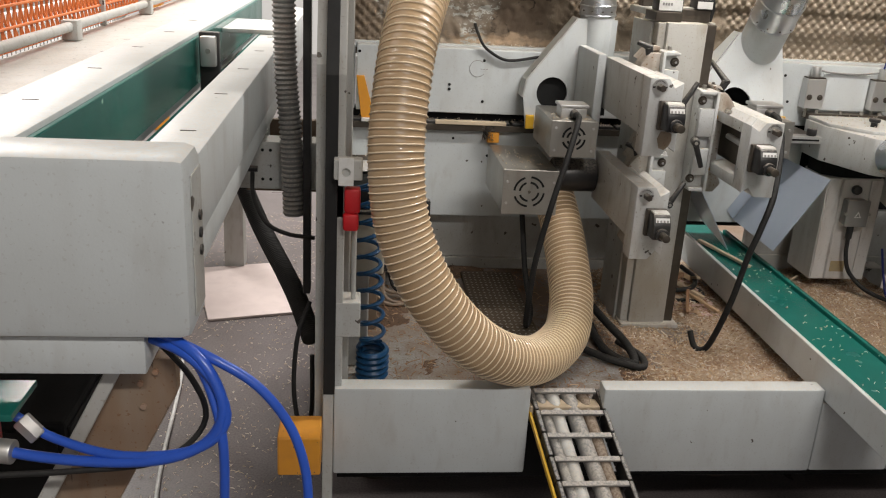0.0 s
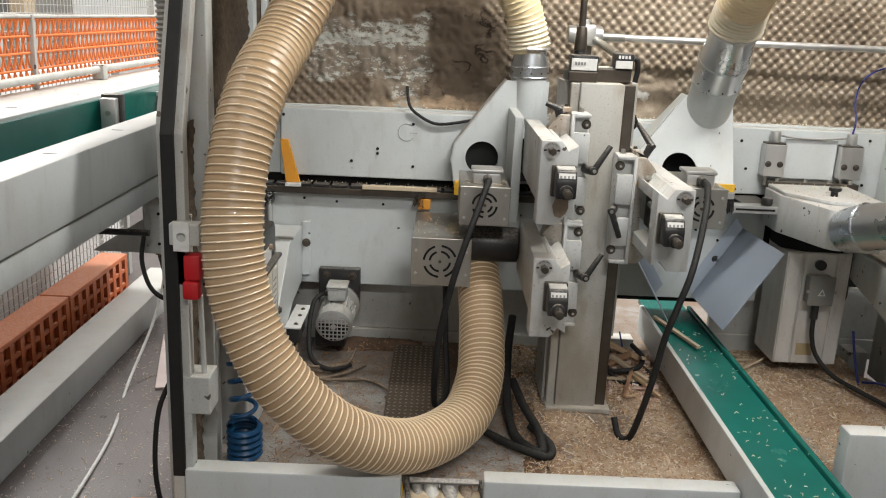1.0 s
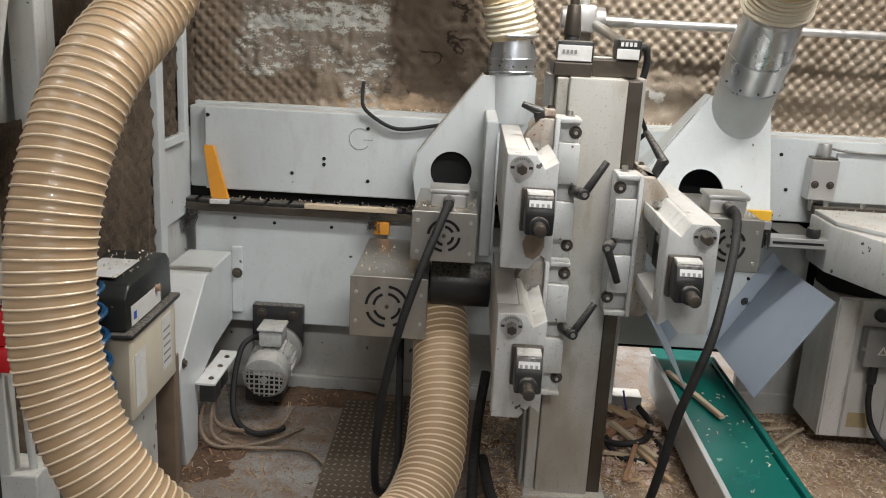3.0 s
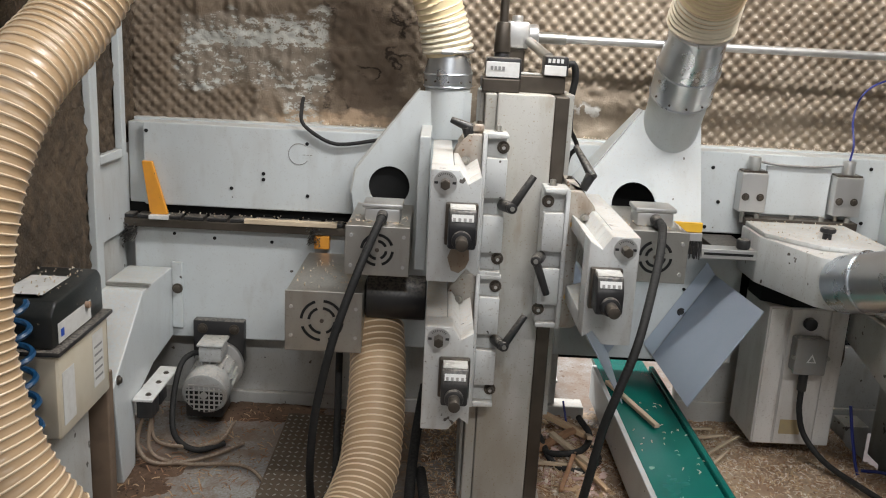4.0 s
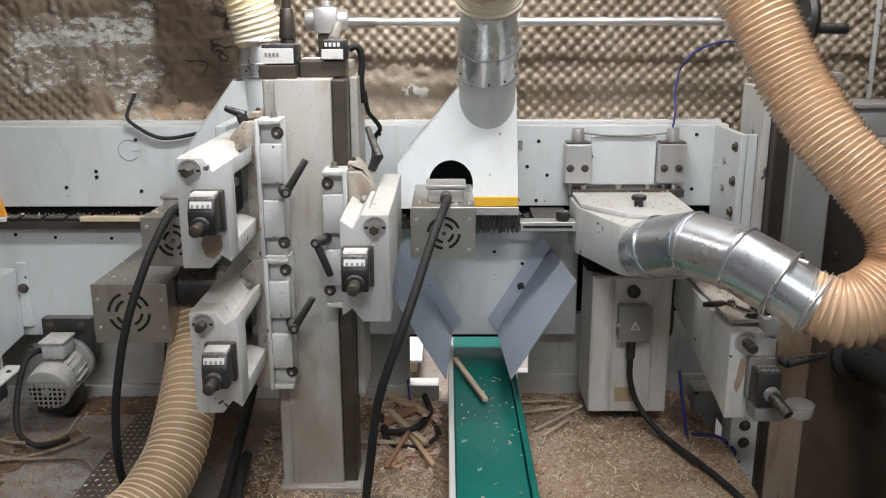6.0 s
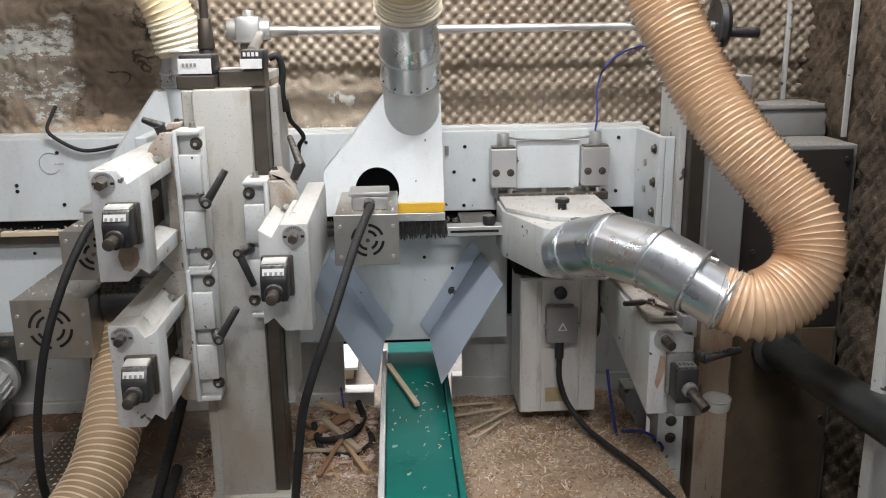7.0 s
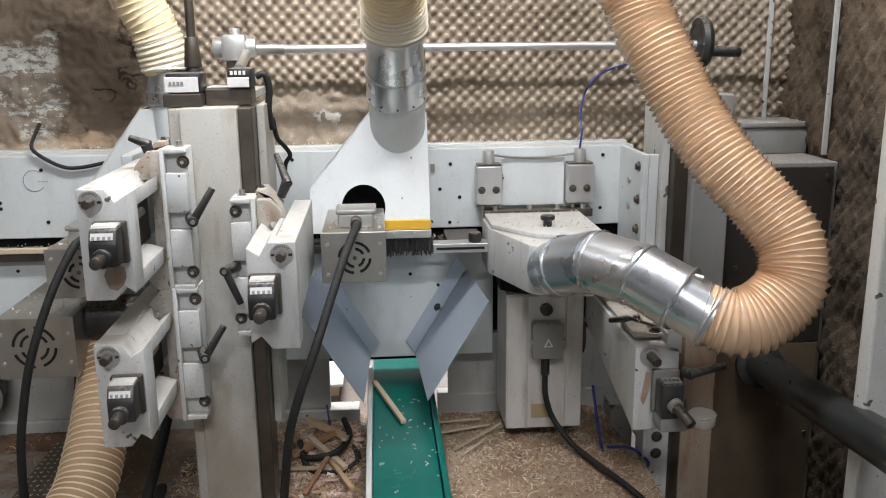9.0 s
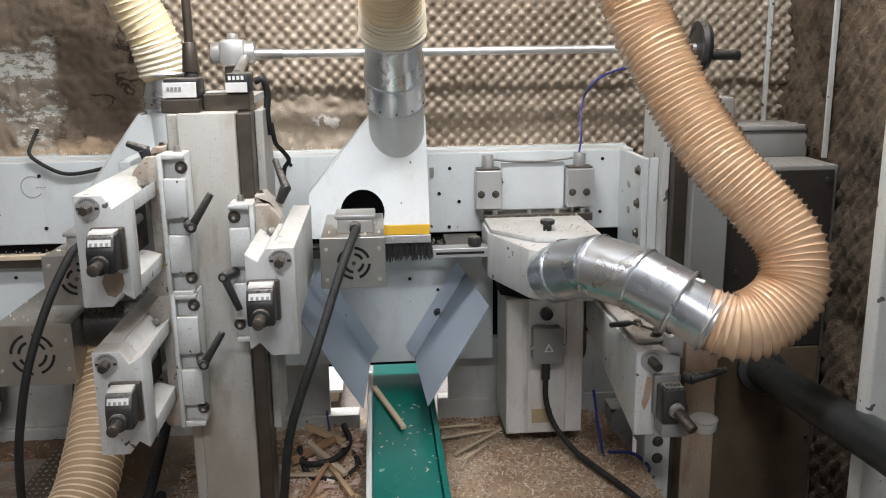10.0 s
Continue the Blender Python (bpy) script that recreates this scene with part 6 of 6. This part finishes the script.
DUSTL = sawdust_material("wet_brown_sawdust", (0.11, 0.062, 0.036), (0.20, 0.125, 0.08), (0.05, 0.03, 0.02))
DUSTR = sawdust_material("pale_sawdust", (0.52, 0.41, 0.30), (0.30, 0.19, 0.12), (0.20, 0.12, 0.08))
CHIPM = []
for k, c in enumerate(((0.70, 0.56, 0.40), (0.55, 0.38, 0.23), (0.36, 0.20, 0.11), (0.75, 0.66, 0.55))):
    CHIPM.append(material("wood_shaving", c, 0.8, second=tuple(v * 0.75 for v in c), scale=80, amount=0.5, bump=0.0))


PINKM = material("pinkish_wood_chunk", (0.68, 0.50, 0.44), 0.9, second=(0.46, 0.29, 0.24), scale=60, amount=0.8)


def heap(x, y):
    """Height of the sawdust over the tray; below nought the painted tray shows."""
    n = noise.noise((x * 9, y * 9, 2)) * 0.010 + noise.noise((x * 25, y * 25, 4)) * 0.006
    h = n - (0.008 if x < 0.5 else 0.002 if x < 0.95 else -0.007)
    h += 0.030 * math.exp(-((x - 1.12) / 0.28) ** 2 - ((y - 1.62) / 0.2) ** 2)
    h += 0.012 * math.exp(-((x - 0.70) / 0.14) ** 2 - ((y - 1.36) / 0.1) ** 2) + 0.034 * math.exp(-((x - 0.745) / 0.05) ** 2 - ((y - 1.84) / 0.09) ** 2)
    h -= 0.05 * math.exp(-((x - 1.0) / 0.06) ** 2 - ((y - 1.53) / 0.10) ** 2) + 0.02 * math.exp(-((x - 0.33) / 0.10) ** 2 - ((y - 1.62) / 0.1) ** 2)
    h += 0.020 * math.exp(-((x - 0.19) / 0.1) ** 2 - ((y - 1.93) / 0.05) ** 2) + 0.012 * math.exp(-((x - 0.08) / 0.07) ** 2 - ((y - 1.68) / 0.08) ** 2)
    return h


def dust_layer(name, x0, x1, y0, y1, mat, label):
    st = 0.006
    nx, ny = int((x1 - x0) / st), int((y1 - y0) / st)
    vs = [UNIT @ Vector((x0 + i * st, y0 + j * st, 0.763 + heap(x0 + i * st, y0 + j * st) + 0.003 * noise.noise((i * 0.8, j * 0.8, 7)))) for j in range(ny + 1) for i in range(nx + 1)]
    fs = [(j * (nx + 1) + i, j * (nx + 1) + i + 1, (j + 1) * (nx + 1) + i + 1, (j + 1) * (nx + 1) + i) for j in range(ny) for i in range(nx)]
    me = bpy.data.meshes.new(name)
    me.from_pydata(vs, [], fs)
    me.materials.append(mat)
    for f in me.polygons:
        f.use_smooth = True
    return tagged(new(name, me), label, "sawdust", kind="stuff")


dust_layer("sawdust", -0.02, 0.54, 1.292, 1.95, DUSTL, "damp reddish brown sawdust caked on the tray")
dust_layer("sawdust", 0.541, 1.268, 1.292, 2.02, DUSTR, "pale fluffy sawdust heaped on the tray")


def shavings(name, n, x0, x1, y0, y1, mats, label, seed, size=(0.004, 0.016), floor=None, width=(0.0007, 0.0018)):
    """Loose curled shavings strewn over the tray or floor."""
    r = random.Random(seed)
    vs, fs, ms = [], [], []
    for k in range(n):
        x, y = r.uniform(x0, x1), r.uniform(y0, y1)
        if floor is None and heap(x, y) < -0.012 and r.random() < 0.8:
            continue
        z = floor if floor is not None else 0.7635 + max(heap(x, y), 0)
        l, w, c = r.uniform(*size), r.uniform(*width), r.uniform(0.0, 0.003)
        if r.random() < 0.06 and floor is None:
            l, w = l * 2.6, w * 1.3
        m = UNIT @ Matrix.Translation((x, y, z + 0.0012)) @ Euler((r.uniform(-0.5, 0.5), r.uniform(-0.5, 0.5), r.uniform(0, 6.3))).to_matrix().to_4x4()
        b = len(vs)
        for u, h in ((-0.5, 0), (0, c), (0.5, 0)):
            vs += [m @ Vector((u * l, -w / 2, h)), m @ Vector((u * l, w / 2, h)), m @ Vector((u * l, w / 2, h + 0.0006)), m @ Vector((u * l, -w / 2, h + 0.0006))]
        for s in (0, 4):
            fs += [(b + s + i, b + s + (i + 1) % 4, b + s + 4 + (i + 1) % 4, b + s + 4 + i) for i in range(4)]
        fs += [(b, b + 3, b + 2, b + 1), (b + 8, b + 9, b + 10, b + 11)]
        ms += [r.randrange(len(mats))] * 10
    me = bpy.data.meshes.new(name)
    me.from_pydata(vs, [], fs)
    for q in mats:
        me.materials.append(q)
    me.polygons.foreach_set("material_index", ms)
    return tagged(new(name, me), label, "shavings", kind="stuff")


shavings("wood_shavings", 1500, 0.0, 0.52, 1.30, 1.93, [CHIPM[2], CHIPM[2], CHIPM[1], CHIPM[2]], "brown wood shavings strewn on the tray", 1)
shavings("wood_shavings", 17000, 0.50, 1.264, 1.30, 1.95, [CHIPM[0], CHIPM[1], CHIPM[1], CHIPM[3], CHIPM[2]], "pale wood shavings strewn on the tray", 2, (0.002, 0.009))
shavings("floor_shavings", 2200, -0.55, -0.08, 1.2, 3.2, [CHIPM[3], CHIPM[0]], "fine pale shavings on the hall floor", 3, (0.003, 0.01), GZ + 0.001)
shavings("wood_shavings", 420, 0.69, 0.80, 1.67, 1.86, [CHIPM[2], CHIPM[1], CHIPM[0], CHIPM[2]], "tangled reddish brown shavings heaped behind the column", 9, (0.012, 0.04))
shavings("rubble", 330, 0.695, 0.80, 1.66, 1.92, [PINKM, CHIPM[1], PINKM, CHIPM[3]], "pinkish crumbled wood chunks heaped behind the column", 12, (0.008, 0.024), None, (0.004, 0.010))
shavings("belt_shavings", 75, 0.835, 0.925, 1.1, 1.85, [CHIPM[3], CHIPM[0]], "small white shavings on the green belt", 5, (0.002, 0.007), 0.8535)

for k, (nm, x0, x1, y0, y1, z, n) in enumerate((("motor", 0.382, 0.464, 1.64, 1.70, 1.1905, 60), ("motor", 0.30, 0.40, 1.65, 1.80, 1.0885, 50), ("motor", 0.77, 0.85, 1.62, 1.70, 1.2085, 70), ("hood lid", 1.035, 1.195, 1.74, 1.88, 1.1765, 90), ("carriage", 1.20, 1.256, 1.52, 1.77, 1.0825, 160), ("track", 0.0, 1.0, 1.902, 1.93, 1.1295, 200), ("tank", -0.025, 0.048, 1.44, 1.57, 1.1255, 40), ("panel edge", 0.3, 1.29, 1.963, 1.983, 1.2905, 260))):
    shavings("dust_crumbs", n, x0, x1, y0, y1, [CHIPM[3], CHIPM[0]], "pale dust crumbs settled on the " + nm, 20 + k, (0.001, 0.0032), z)

# tread plate with raised lozenges
tp = empty("tread_plate", "dirty steel tread plate with raised lozenges", "tread plate")
part("plate", B(0.255, 0.375, 1.50, 1.90, 0.7625, 0.7735, bevel=0.001), TREAD, tp)
lz = bmesh.new()
for s in range(4):
    lz.verts.new(((0.0042, 0, 0), (0, 0.0016, 0), (-0.0042, 0, 0), (0, -0.0016, 0))[s])
tops = [lz.verts.new((0.0014, 0, 0.0012)), lz.verts.new((-0.0014, 0, 0.0012))]
lz.verts.ensure_lookup_table()
v = lz.verts
for f in ((0, 1, 4), (1, 2, 5), (1, 5, 4), (2, 3, 5), (3, 0, 4), (3, 4, 5), (0, 3, 2, 1)):
    lz.faces.new([v[i] for i in f])
first = part("lozenge", turned(lz, Matrix.Translation((0, 0, 0.5))), STEEL, tp)
count = 0
for i in range(11):
    for j in range(26):
        m = Matrix.Translation(UNIT @ Vector((0.261 + i * 0.0108, 1.508 + j * 0.0152, 0.7735))) @ Matrix.Rotation(radians(45 if (i + j) % 2 else -45), 4, "Z")
        if count == 0:
            first.matrix_basis = m
        else:
            o = new("lozenge", first.data)
            o.parent = tp
            o.matrix_basis = m
        count += 1

# offcut sticks
rng = random.Random(11)


def stick(p, yaw, pitch, length, w, label, mat=WOOD):
    m = Matrix.Translation(p) @ Euler((0, radians(pitch), radians(yaw))).to_matrix().to_4x4()
    bm = B(-length / 2, length / 2, -w / 2, w / 2, -w * 0.35, w * 0.35, bevel=0.0008)
    for vv in bm.verts:
        vv.co.y += 0.0015 * math.sin(vv.co.x * 60 + w * 900)
    return tagged(part("offcut_stick", turned(bm, m), mat), label, "wood offcut", group="wood offcuts")


stick((0.853, 1.82, 0.8605), -75, 0, 0.185, 0.009, "pale splintered wood strip lying on the green belt")
for k, (x, y, a, pi, l, w) in enumerate(((0.75, 1.76, -50, 12, 0.10, 0.010), (0.725, 1.79, 30, -14, 0.085, 0.012), (0.77, 1.72, -65, 6, 0.12, 0.008), (0.71, 1.73, 10, 8, 0.09, 0.007), (0.745, 1.82, -20, 18, 0.08, 0.012), (0.735, 1.70, 70, -10, 0.10, 0.007), (0.78, 1.80, 85, 20, 0.09, 0.009), (0.70, 1.80, -35, 25, 0.07, 0.008), (0.99, 1.84, 25, 5, 0.10, 0.006), (1.01, 1.80, 40, -4, 0.12, 0.005), (0.98, 1.88, 12, 3, 0.09, 0.005), (1.00, 1.76, 55, 4, 0.09, 0.005))):
    stick((x, y, 0.772 + max(heap(x, y), 0) + abs(math.sin(radians(pi))) * l * 0.4), a, pi, l, w, "splintered wood offcut lying in the sawdust", CHIPM[1 + k % 2] if k < 8 and k % 3 else WOOD)
